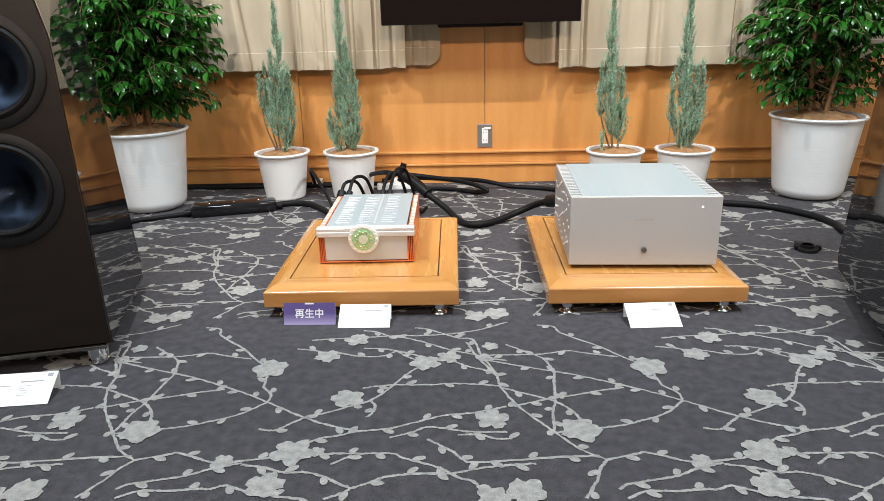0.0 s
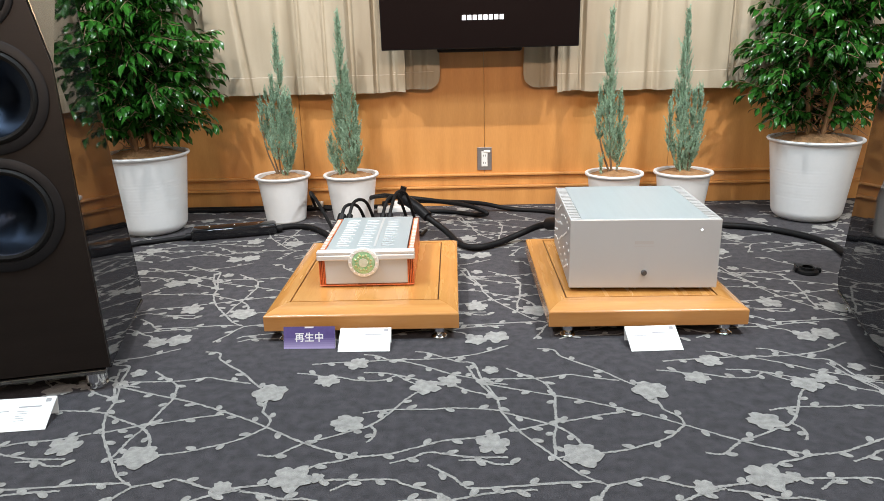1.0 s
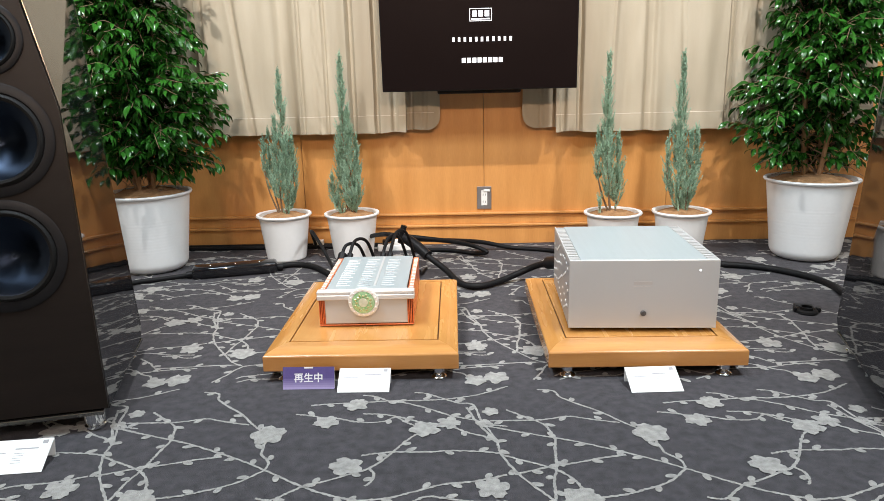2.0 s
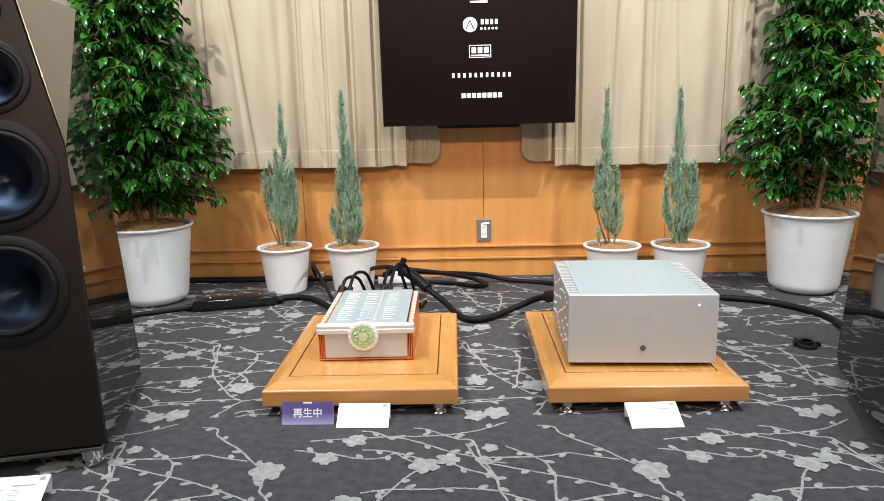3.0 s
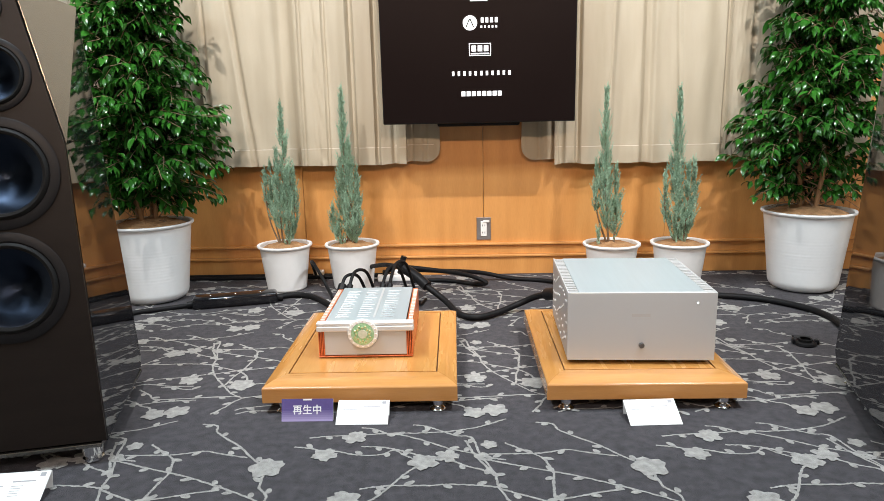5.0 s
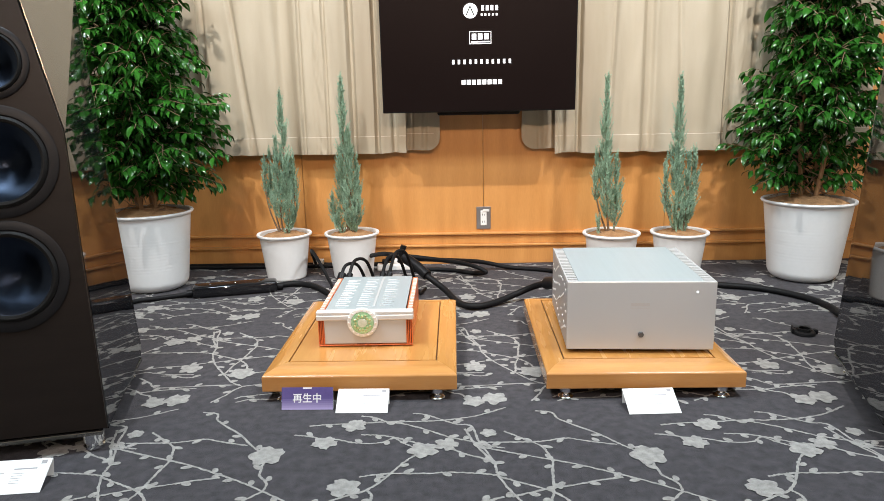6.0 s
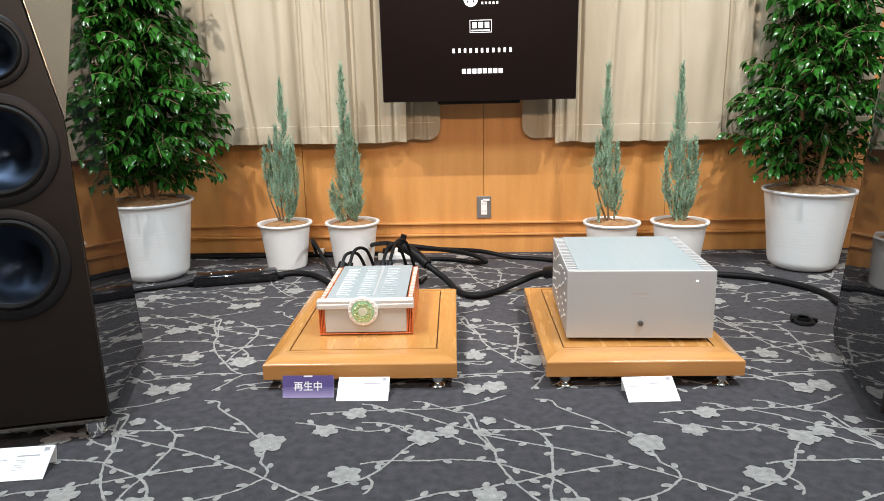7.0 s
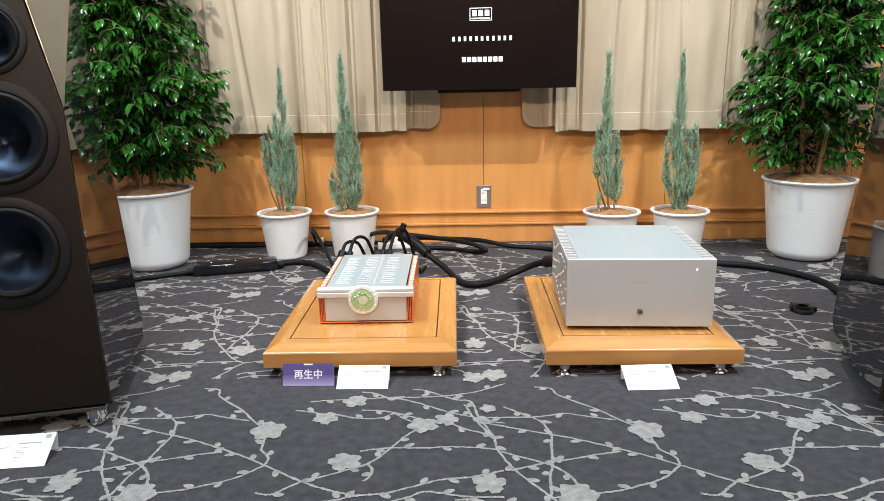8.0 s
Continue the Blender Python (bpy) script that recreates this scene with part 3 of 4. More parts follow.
def ficus(m, seed, label, height, wide, bare, lean=(0, 0)):
    """bare: height below which the stems carry few twigs on the side towards the room."""
    rnd = random.Random(seed)
    ob = thing("potted_ficus", m, label, "potted plant", "tall ficus plants")
    r, h = 0.205, 0.378
    part("pot", lathe(pot_profile(r, h, 0.155, 0.05), 64), POT, ob, "white plastic pot with fine ribs", True)
    part("soil", soil_disc(r - 0.0195, h - 0.022, 0.042), SOIL, ob, "brown coconut-fibre mulch", True)
    twigs, places = bmesh.new(), []

    def leafy(line, first, gap):
        """Leaves on both sides of a twig, hanging from it, with one at its tip."""
        run, flip = 0.0, rnd.choice((-1, 1))
        total = sum((b - a).length for a, b in zip(line, line[1:]))
        done = 0.0
        for a, b in zip(line, line[1:]):
            way = (b - a).normalized()
            done += (b - a).length
            run += (b - a).length
            while run > gap and done > first * total:
                run -= gap
                if min(a.z, b.z) < h + 0.055:  # none hang into the pot
                    continue
                flip = -flip
                side = Vector((-way.y, way.x, 0))
                side = side.normalized() * flip if side.length > 0.01 else Vector((flip, 0, 0))
                to = (way * rnd.uniform(0.3, 0.9) + side * rnd.uniform(0.5, 1.0) + Vector((0, 0, rnd.uniform(-1.0, -0.1)))).normalized()
                up = Vector((rnd.gauss(0, 0.3), rnd.gauss(0, 0.3), 1)) - way * 0.3
                x = to.cross(up).normalized()
                mat = Matrix((x, to, x.cross(to))).transposed().to_4x4()
                size = rnd.uniform(0.72, 1.2)
                places.append(Matrix.Translation(a.lerp(b, rnd.random()) + side * 0.004) @ mat @ Matrix.Diagonal((size * rnd.uniform(0.85, 1.1), size, size, 1)))

    for k in range(4):
        a = 1.57 * k + seed
        foot = Vector((0.04 * math.cos(a), 0.04 * math.sin(a), h - 0.04))
        top = Vector((0.09 * math.cos(a + 0.5), 0.09 * math.sin(a + 0.5), height * (1 - 0.08 * k)))
        line = [foot, foot.lerp(top, 0.33) + Vector((rnd.uniform(-0.03, 0.03), rnd.uniform(-0.03, 0.03), 0)), foot.lerp(top, 0.66) + Vector((rnd.uniform(-0.03, 0.03), rnd.uniform(-0.03, 0.03), 0)), top]
        part("trunk", tube(line, 0.011 if k else 0.016, 8, 8, None, 0.004), STEM, ob, "", True)
        stem = glide(line, 8)
        for i in range(76):
            u = 0.03 + 0.95 * ((i + rnd.random()) / 76) ** 0.95
            p = stem[int(u * (len(stem) - 1))]
            turn = i * 2.4 + rnd.uniform(-0.5, 0.5) + k
            reach = crown_reach(p.z + 0.06, wide) * (rnd.uniform(0.62, 1.06) if rnd.random() < 0.75 else rnd.uniform(0.3, 0.6))
            out = Vector((math.cos(turn), math.sin(turn), 0))
            if p.z < bare and abs(out.x) < 0.8 and out.y < 0.3:
                continue
            rise = rnd.uniform(0.03, 0.16)
            sway = min(max((p.z - 0.48) / 0.25, 0), 1)
            tip = Vector((lean[0] * sway, lean[1] * sway, p.z)) + out * reach + Vector((0, 0, rise - 0.05))
            mid = p.lerp(tip, 0.55) + Vector((0, 0, 0.045))
            twig = glide([p, mid, tip], 5)
            tube(twig, 0.0030, 5, 1, twigs, 0.0012)
            leafy(twig, 0.28, 0.0125)
            for f in (0.35, 0.6):
                q = twig[int(f * (len(twig) - 1))]
                bend = turn + rnd.choice((-1, 1)) * rnd.uniform(0.5, 1.0)
                length = reach * rnd.uniform(0.28, 0.5)
                o2 = Vector((math.cos(bend), math.sin(bend), 0)) * length
                small = glide([q, q + o2 * 0.5 + Vector((0, 0, 0.03)), q + o2 + Vector((0, 0, rnd.uniform(-0.03, 0.05)))], 4)
                tube(small, 0.0018, 4, 1, twigs, 0.0009)
                leafy(small, 0.15, 0.0125)
    tagged(part("twig", twigs, BARK, ob, "thin brown twigs", True), kind="stuff")
    rnd.shuffle(places)
    for q in places[:250]:
        leaf = new("leaf", LEAF)
        leaf.parent, leaf.matrix_local = ob, q
    verts, faces = [], []
    for q in places[250:]:
        base = len(verts)
        mm = np.array(q)
        verts += (LEAF_V @ mm[:3, :3].T + mm[:3, 3]).tolist()
        faces += [tuple(base + i for i in f) for f in LEAF_F]
    me = bpy.data.meshes.new("foliage")
    me.from_pydata(verts, [], faces)
    me.materials.append(FICUS)
    me.shade_smooth()
    leaves = new("foliage", me)
    leaves.parent = ob
    tagged(leaves, "glossy dark green ficus leaves", kind="stuff")
    return ob


ficus(pose(-1.440, 3.05, 0), 3, "tall glossy ficus in a large white ribbed pot beside the curtain", 1.8, 1.10, 0.44, (0.05, -0.08))
ficus(pose(1.68, 3.09, 0), 8, "tall bushy ficus in a large white pot with bare lower stem", 1.85, 1.03, 0.60)


def spray(verts, faces, base, way, length, rnd):
    """One upright juniper spray: a stem of overlapping scale-like blades."""
    n = max(int(length / 0.0034), 8)
    side = way.orthogonal().normalized()
    other = way.cross(side)
    for i in range(n):
        u = i / n
        p = base + way * (length * u)
        a = i * 2.4 + rnd.uniform(-0.4, 0.4)
        out = math.cos(a) * side + math.sin(a) * other
        size = (0.0150 * (1 - 0.55 * u)) * rnd.uniform(0.7, 1.2)
        tip = p + way * size * 1.2 + out * size * 0.5
        wide = way.cross(out) * size * 0.27
        k = len(verts)
        mid = p.lerp(tip, 0.45) + out * size * 0.1
        verts += [tuple(p), tuple(mid + wide), tuple(tip), tuple(mid - wide)]
        faces.append((k, k + 1, k + 2, k + 3))


def juniper(m, seed, label, leaders):
    """leaders: upright shoots (x and y of the tip, height of the tip, height where its leaves begin, greatest half-width)."""
    rnd = random.Random(seed)
    ob = thing("potted_juniper", m, label, "potted plant", "small junipers along the wall")
    r, h = 0.137, 0.231
    part("pot", lathe(pot_profile(r, h, 0.098, 0.012), 56), POT, ob, "plain white plastic pot", True)
    part("soil", soil_disc(r - 0.0185, h - 0.018, 0.022), SOIL, ob, "brown coconut-fibre mulch", True)
    verts, faces = [], []
    for x, y, top, low, half in leaders:
        a = math.atan2(y, x)
        base = Vector((0.012 * math.cos(a), 0.012 * math.sin(a), h - 0.035))
        tip = Vector((x, y, top))
        line = [base, base.lerp(tip, 0.45) + Vector((x, y, 0)) * 0.38, tip]
        part("stem", tube(line, 0.0055, 6, 8, None, 0.0012), BARK, ob, "", True)
        pts = glide(line, 24)
        for i in range(int(400 * (top - low) * (half / 0.05) ** 0.7)):
            u = rnd.random()
            z = low + (top - low) * u
            p = min(pts, key=lambda q: abs(q.z - z))
            # a spindle: full in its lower half, thinning to a long tip
            girth = half * min(1, 0.45 + 2.4 * u) * (1 - u) ** 0.75 + 0.003
            turn = rnd.uniform(0, 2 * math.pi)
            out = Vector((math.cos(turn), math.sin(turn), 0))
            way = (out * rnd.uniform(0.12, 0.62) + Vector((x * 0.3, y * 0.3, 1))).normalized()
            start = Vector((p.x, p.y, z)) + out * girth * rnd.random() ** 0.6 - way * 0.03
            spray(verts, faces, start, way, rnd.uniform(0.035, 0.085) * (1 if u < 0.75 else 0.7), rnd)
        spray(verts, faces, tip - Vector((0, 0, 0.05)), Vector((0.05, 0, 1)).normalized(), 0.075, rnd)
    me = bpy.data.meshes.new("foliage")
    me.from_pydata(verts, [], faces)
    me.materials.append(JUNIPER)
    foliage = new("foliage", me)
    foliage.parent = ob
    tagged(foliage, "blue-green scaly juniper sprays", kind="stuff")
    return ob


juniper(pose(-0.836, 3.21, 0), 1, "slender blue-green juniper in a small white pot, lower and bushier",
        ((0.022, 0.0, 0.915, 0.40, 0.040), (-0.052, 0.01, 0.64, 0.36, 0.034), (0.060, 0.02, 0.62, 0.27, 0.034), (-0.005, -0.03, 0.70, 0.33, 0.046), (0.035, -0.03, 0.60, 0.24, 0.040), (-0.078, 0.0, 0.60, 0.46, 0.014)))
juniper(pose(-0.496, 3.21, 0), 2, "slender blue-green juniper in a small white pot with a long tip",
        ((-0.018, 0.0, 0.985, 0.45, 0.042), (-0.090, 0.0, 0.42, 0.26, 0.024), (-0.045, 0.02, 0.64, 0.31, 0.040), (0.040, -0.02, 0.60, 0.25, 0.040), (0.010, -0.04, 0.74, 0.26, 0.052), (-0.060, -0.02, 0.36, 0.24, 0.03)))
juniper(pose(0.772, 3.11, 0), 5, "thin blue-green juniper in a small white pot behind the amplifier",
        ((-0.040, 0.0, 0.955, 0.42, 0.038), (-0.082, 0.0, 0.62, 0.40, 0.028), (0.010, -0.02, 0.60, 0.27, 0.036), (-0.040, -0.03, 0.68, 0.32, 0.048), (-0.070, -0.02, 0.30, 0.25, 0.012)))
juniper(pose(1.096, 3.11, 0), 6, "spiky blue-green juniper in a small white pot behind the amplifier",
        ((-0.028, 0.0, 0.945, 0.45, 0.040), (-0.080, 0.0, 0.57, 0.34, 0.020), (0.052, 0.0, 0.62, 0.36, 0.022), (-0.035, -0.03, 0.64, 0.25, 0.050), (0.018, -0.03, 0.60, 0.25, 0.046)))


# ---- curtains ----
def curtain(m, x0, x1, z0, z1, seed, label, folds, crinkle=(), cut=0.0):
    """A hanging cloth with a hem; folds: (x, half-width, depth, slant) of each crease pressed towards the wall;
    crinkle: (x, half-width) of puckered strips; cut: a rounded corner at the x1 side."""
    bm = bmesh.new()
    n, rows = int((x1 - x0) / 0.005), 40

    def y_at(x, z):
        low = 1 - (z - z0) / (z1 - z0)
        y = 0.007 * math.sin(x * 21 + seed) + 0.004 * math.sin(x * 47 + 2 * seed + z * 0.6)
        for fx, half, deep, slant in folds:
            k = abs(x - fx - slant * (z - z0)) / half
            y += deep * math.exp(-k ** 4) * (0.75 + 0.35 * low)
        for cx, half in crinkle:
            k = abs(x - cx) / half
            if k < 1:
                y += 0.010 * (1 - k * k) * noise.noise((x * 40, z * 22 + x * 60, seed + 5))
        return y + 0.008 * noise.noise((x * 5, z * 2.5, seed)) + 0.003 * noise.noise((x * 22, z * 7, seed + 3))

    grid = []
    for i in range(n + 1):
        x = x0 + (x1 - x0) * i / n
        low = z0 + 0.012 * noise.noise((x * 9, seed, 0))
        if cut and x > x1 - cut:
            k = (x - (x1 - cut)) / cut
            low += cut * (1 - math.sqrt(max(1 - k * k, 0)))
        col = []
        for j in range(rows + 1):
            u = j / rows
            z = low + (z1 - low) * u ** 1.4
            y = y_at(x, z)
            if z < z0 + 0.085:  # the doubled cloth of the hem stands proud, its step catching light as a line
                y -= 0.0035
            col.append(bm.verts.new((x + 0.002 * noise.noise((x * 20, z * 5, seed)), y, z)))
        grid.append(col)
    for a, b in zip(grid, grid[1:]):
        for j in range(rows):
            bm.faces.new((a[j], b[j], b[j + 1], a[j + 1]))
    bmesh.ops.recalc_face_normals(bm, faces=bm.faces)
    bmesh.ops.solidify(bm, geom=list(bm.faces), thickness=0.003)
    ob = part("curtain", bm, CURTAIN, None, "", True, m)
    tagged(ob, label, "curtain", "cream curtains")
    # pale stitching along the top of the hem
    end = x1 - cut * 0.5
    pts = [(x, y_at(x, z0 + 0.086) - 0.0042, z0 + 0.086) for x in (x0 + (end - x0) * i / 180 for i in range(181))]
    part("hem_stitching", tube(pts, 0.0013, 5, 1), THREAD, ob, "pale stitched hem line")
    return ob


curtain(pose(0, 3.375, 0), -1.25, -0.222, 0.603, 2.35, 1, "cream satin curtain with soft vertical folds and a stitched hem",
        ((-1.23, 0.020, 0.03, 0), (-1.00, 0.016, 0.022, -0.10), (-0.81, 0.046, 0.030, -0.01), (-0.735, 0.010, 0.012, 0), (-0.615, 0.010, 0.014, 0), (-0.485, 0.016, 0.030, 0), (-0.365, 0.012, 0.024, 0), (-0.28, 0.016, 0.018, 0)), ((-0.655, 0.035),))
curtain(pose(0, 3.405, 0), -0.30, -0.052, 0.612, 2.35, 2, "cream curtain edge with a rounded lower corner", ((-0.20, 0.012, 0.010, 0), (-0.13, 0.012, 0.008, 0.02)), (), 0.062)
curtain(pose(0, 3.413, 0), -1.9, -1.225, 0.60, 2.35, 3, "cream curtain in shade behind the ficus", ((-1.36, 0.02, 0.02, 0), (-1.55, 0.02, 0.02, 0), (-1.72, 0.03, 0.02, 0)))
curtain(pose(0, 3.375, 0), 0.53, 1.39, 0.588, 2.35, 4, "cream satin curtain with broad folds and a stitched hem",
        ((0.565, 0.016, 0.02, 0), (0.645, 0.014, 0.026, 0), (0.80, 0.010, 0.008, 0.03), (0.985, 0.028, 0.030, 0), (1.16, 0.012, 0.008, -0.04), (1.375, 0.014, 0.026, 0)))
curtain(pose(0.732, 3.405, 0, 0, 0, 180), 0.13, 0.366, 0.612, 2.35, 5, "cream curtain edge with a rounded lower corner", ((0.20, 0.012, -0.010, 0), (0.27, 0.012, -0.008, 0.02)), (), 0.062)
curtain(pose(0, 3.405, 0), 1.37, 2.1, 0.60, 2.35, 6, "puckered cream curtain in shade behind the ficus", ((1.52, 0.02, 0.02, 0), (1.66, 0.03, 0.02, 0), (1.85, 0.03, 0.02, 0)), ((1.44, 0.05),))
curtain_rail = part("curtain_rail", tube([(-2.0, 3.39, 2.37), (2.2, 3.39, 2.37)], 0.014, 12, 2), OUTLET_GREY, None, "", True)
tagged(curtain_rail, "plain metal rail above the curtains", "curtain rail")
for x in (-1.95, 0.1, 2.15):
    part("bracket", box(x - 0.012, x + 0.012, 3.39, 3.481, 2.36, 2.385, 0.003), OUTLET_GREY, curtain_rail)


# ---- display ----
def display():
    w, h, t = 0.457, 1.66, 0.045
    ob = thing("display_screen", pose(0.143, 3.19, 0.806, 2.0, 0, 0), "large dark upright display screen showing rows of white marks", "display", )
    part("housing", box(-w, w, 0.0, t, 0, h, 0.004), BLACK_PLASTIC, ob, "thin black housing")
    part("screen", box(-w + 0.004, w - 0.004, -0.0015, -0.0003, 0.006, h - 0.006), SCREEN, ob, "dark brown-black screen")
    part("wall_mount", box(-0.2, 0.2, t + 0.0005, 0.21, 0.55, 1.2, 0.004), BLACK_PLASTIC, ob, "black wall mount")
    # The lip below the housing stands in for shade on the wall.
    part("back_cover", box(-0.20, 0.20, t + 0.0005, 0.10, -0.018, 0.5, 0.01), BLACK_PLASTIC, ob, "black rear cover, its lower lip standing for wall shade")
    y0, y1 = -0.0035, -0.0017

    def mark(x0, x1, z0, z1):
        part("mark", box(x0, x1, y0, y1, z0, z1), LOGO, ob, "white mark on the screen")

    def letters(cx, z, high, total, n, bar):
        step = total / n
        for i in range(n):
            x = cx - total / 2 + i * step
            mark(x, x + step * bar, z, z + high)

    letters(0.018, 0.126, 0.022, 0.196, 8, 0.74)
    letters(0.022, 0.220, 0.020, 0.290, 11, 0.42)
    # framed rectangular mark
    for a, b, c, d in ((-0.042, 0.060, 0.309, 0.3115), (-0.042, 0.060, 0.3625, 0.365), (-0.042, -0.0395, 0.312, 0.362), (0.0575, 0.060, 0.312, 0.362), (-0.034, 0.052, 0.316, 0.3215)):
        mark(a, b, c, d)
    letters(0.013, 0.329, 0.026, 0.086, 3, 0.72)
    # round mark with two bars beside it
    part("mark", lathe([(0, 0.0017), (0.033, 0.0017), (0.033, 0.0035), (0, 0.0035)], 40, "y"), LOGO, ob, "white round mark on the screen", False, pose(-0.036, 0, 0.456))
    letters(0.057, 0.456, 0.022, 0.086, 4, 0.6)
    letters(0.055, 0.433, 0.010, 0.086, 5, 0.5)
    for side, x in ((1, -0.046), (-1, -0.028)):
        part("mark", box(-0.0025, 0.0025, -0.0046, -0.0036, -0.021, 0.021), SCREEN, ob, "dark slanting stroke on the round mark", False, pose(x, 0, 0.456, 0, side * 24))
    mark(-0.035, 0.045, 0.551, 0.559)
    mark(-0.020, 0.030, 0.564, 0.576)
    return ob


display()


# ---- wall outlet ----
outlet = thing("wall_outlet", pose(0.17, YW, 0.247), "grey metal wall plate with a white double socket", "outlet")
part("plate", box(-0.0375, 0.0375, -0.006, -0.0003, -0.06, 0.06, 0.002), OUTLET_GREY, outlet)
part("socket", box(-0.016, 0.016, -0.010, -0.0062, -0.04, 0.04, 0.002), OUTLET_WHITE, outlet, "white socket insert")
for z in (-0.02, 0.018):
    for x in (-0.006, 0.006):
        part("slot", box(x - 0.0012, x + 0.0012, -0.0106, -0.0101, z - 0.005, z + 0.005), RUBBER, outlet)
part("plug_cover", box(-0.004, 0.03, -0.014, -0.0102, 0.034, 0.046, 0.002), OUTLET_WHITE, outlet, "small white cover flap")


# ---- cards and the small sign ----
def folded_card(m, name, w, deep, high, material, label, bars):
    """A tent card: the printed face leans back from the front edge."""
    ob = thing(name, m, label, "sign")
    lean = math.degrees(math.atan2(high, deep))
    length = math.hypot(high, deep)
    face = part("face", box(-w / 2, w / 2, 0, length, 0, 0.0008), material, ob, "", False, pose(0, 0, 0.001, lean))
    part("back", box(-w / 2, w / 2, -high, 0, -0.0008, 0), PAPER, ob, "plain folded back", False, pose(0, deep + 0.0009, high, 78))
    for x0, x1, y0, y1, mat in bars:
        part("print", box(x0, x1, y0, y1, 0.0009, 0.0012), mat, face)
    return ob


def text_bars(w, length, rnd):
    out = [(w * 0.36, w * 0.44, length * 0.84, length * 0.95, INK), (w * 0.0, w * 0.33, length * 0.70, length * 0.735, INK), (-w * 0.40, -w * 0.12, length * 0.60, length * 0.62, INK)]
    for k in range(5):
        out.append((0.0, w * rnd.uniform(0.12, 0.22), length * (0.58 - 0.07 * k), length * (0.592 - 0.07 * k), INK))
    return out


rnd_cards = random.Random(4)
folded_card(pose(-0.238, 1.660, 0, 0, 0, 0), "info_card", 0.15, 0.068, 0.044, PAPER, "white folded information card before the board", text_bars(0.15, 0.081, rnd_cards))
folded_card(pose(0.592, 1.643, 0, 0, 0, 2.5), "info_card", 0.147, 0.083, 0.040, PAPER, "white folded information card before the amplifier board", text_bars(0.147, 0.092, rnd_cards))
folded_card(pose(-1.012, 1.250, 0, 0, 0, 7.0), "info_card", 0.16, 0.083, 0.042, PAPER, "white folded information card before the loudspeaker", text_bars(0.16, 0.093, rnd_cards))
# printed in strips that pass from lilac to purple
sign_strips = []
for k in range(6):
    u = k / 5
    tint = [a + (b - a) * u ** 0.8 for a, b in zip((0.42, 0.36, 0.62), (0.105, 0.078, 0.25))]
    strip_ink = surface("sign_print_%d" % k, [q * 0.93 for q in tint], [q * 1.07 for q in tint], 0.5, 0, 6.0)
    sign_strips.append((-0.075, 0.075, 0.0062 * k, 0.0062 * (k + 1), strip_ink))
sign_strips.append((-0.013, 0.013, 0.0600, 0.0645, WHITE_INK))
sign = folded_card(pose(-0.399, 1.684, 0, 0, 0, 0), "playing_sign", 0.15, 0.018, 0.062, PURPLE, "small purple sign with white characters for now playing", sign_strips)


def lettering(text, size, material, parent, m):
    curve = bpy.data.curves.new("lettering", "FONT")
    curve.body, curve.size, curve.align_x, curve.align_y, curve.extrude, curve.offset = text, size, "CENTER", "CENTER", 0.0002, 0.0005
    temp = bpy.data.objects.new("lettering", curve)
    scene.collection.objects.link(temp)
    bpy.context.view_layer.update()
    me = bpy.data.meshes.new_from_object(temp.evaluated_get(bpy.context.evaluated_depsgraph_get()))
    bpy.data.objects.remove(temp)
    me.materials.clear()
    me.materials.append(material)
    ob = new("lettering", me)
    ob.parent, ob.matrix_local = parent, m
    return ob


sign_face = [c for c in sign.children if c.name.startswith("face")][0]
lettering("再生中", 0.0285, WHITE_INK, sign_face, pose(0.0, 0.0315, 0.0014))


# ---- cables ----
def cable(points, radius, label, name="power_cable"):
    ob = part(name, tube(points, radius, 10, 8), CABLE, None, "", True)
    return tagged(ob, label, "cable")


snake = cable([(-0.30, 3.02, 0.13), (-0.25, 2.99, 0.16), (-0.2, 2.93, 0.15), (-0.12, 2.86, 0.10), (-0.03, 2.80, 0.045), (0.04, 2.67, 0.017), (0.11, 2.62, 0.017), (0.19, 2.67, 0.017), (0.29, 2.74, 0.035), (0.37, 2.72, 0.075), (0.43, 2.62, 0.115), (0.45, 2.52, 0.13), (0.45, 2.366, 0.13)], 0.0138, "thick black power cable curving over the carpet to the amplifier")
part("connector", tube([(-0.215, 2.945, 0.155), (-0.16, 2.90, 0.13), (-0.105, 2.85, 0.093)], 0.024, 12, 4), BLACK_PLASTIC, snake, "thicker black connector sleeve", True)
part("plug", tube([(0.41, 2.65, 0.105), (0.45, 2.55, 0.13), (0.45, 2.40, 0.13)], 0.027, 12, 4), BLACK_PLASTIC, snake, "black power plug", True)
tie = part("cable_clip", tube([(-0.236, 2.96, 0.13), (-0.222, 2.95, 0.19), (-0.214, 2.95, 0.212)], 0.014, 10, 4), BLACK_PLASTIC, snake, "upright black cable clip", True)
cable([(-0.47, 3.33, 0.02), (-0.42, 3.20, 0.10), (-0.33, 3.05, 0.15), (-0.26, 2.98, 0.16), (-0.1, 3.02, 0.13), (0.04, 3.12, 0.085), (0.13, 3.16, 0.05), (0.17, 3.14, 0.03), (0.11, 3.20, 0.012), (-0.04, 3.28, 0.011), (-0.2, 3.28, 0.011)], 0.011, "black cable looping behind the small amplifier", "signal_cable")
cable([(-0.22, 2.99, 0.14), (-0.05, 3.12, 0.10), (0.14, 3.28, 0.05), (0.3, 3.30, 0.013), (0.5, 3.22, 0.013), (0.62, 3.0, 0.03), (0.62, 2.6, 0.1), (0.62, 2.366, 0.12)], 0.011, "black cable running along the floor behind the amplifier", "signal_cable")
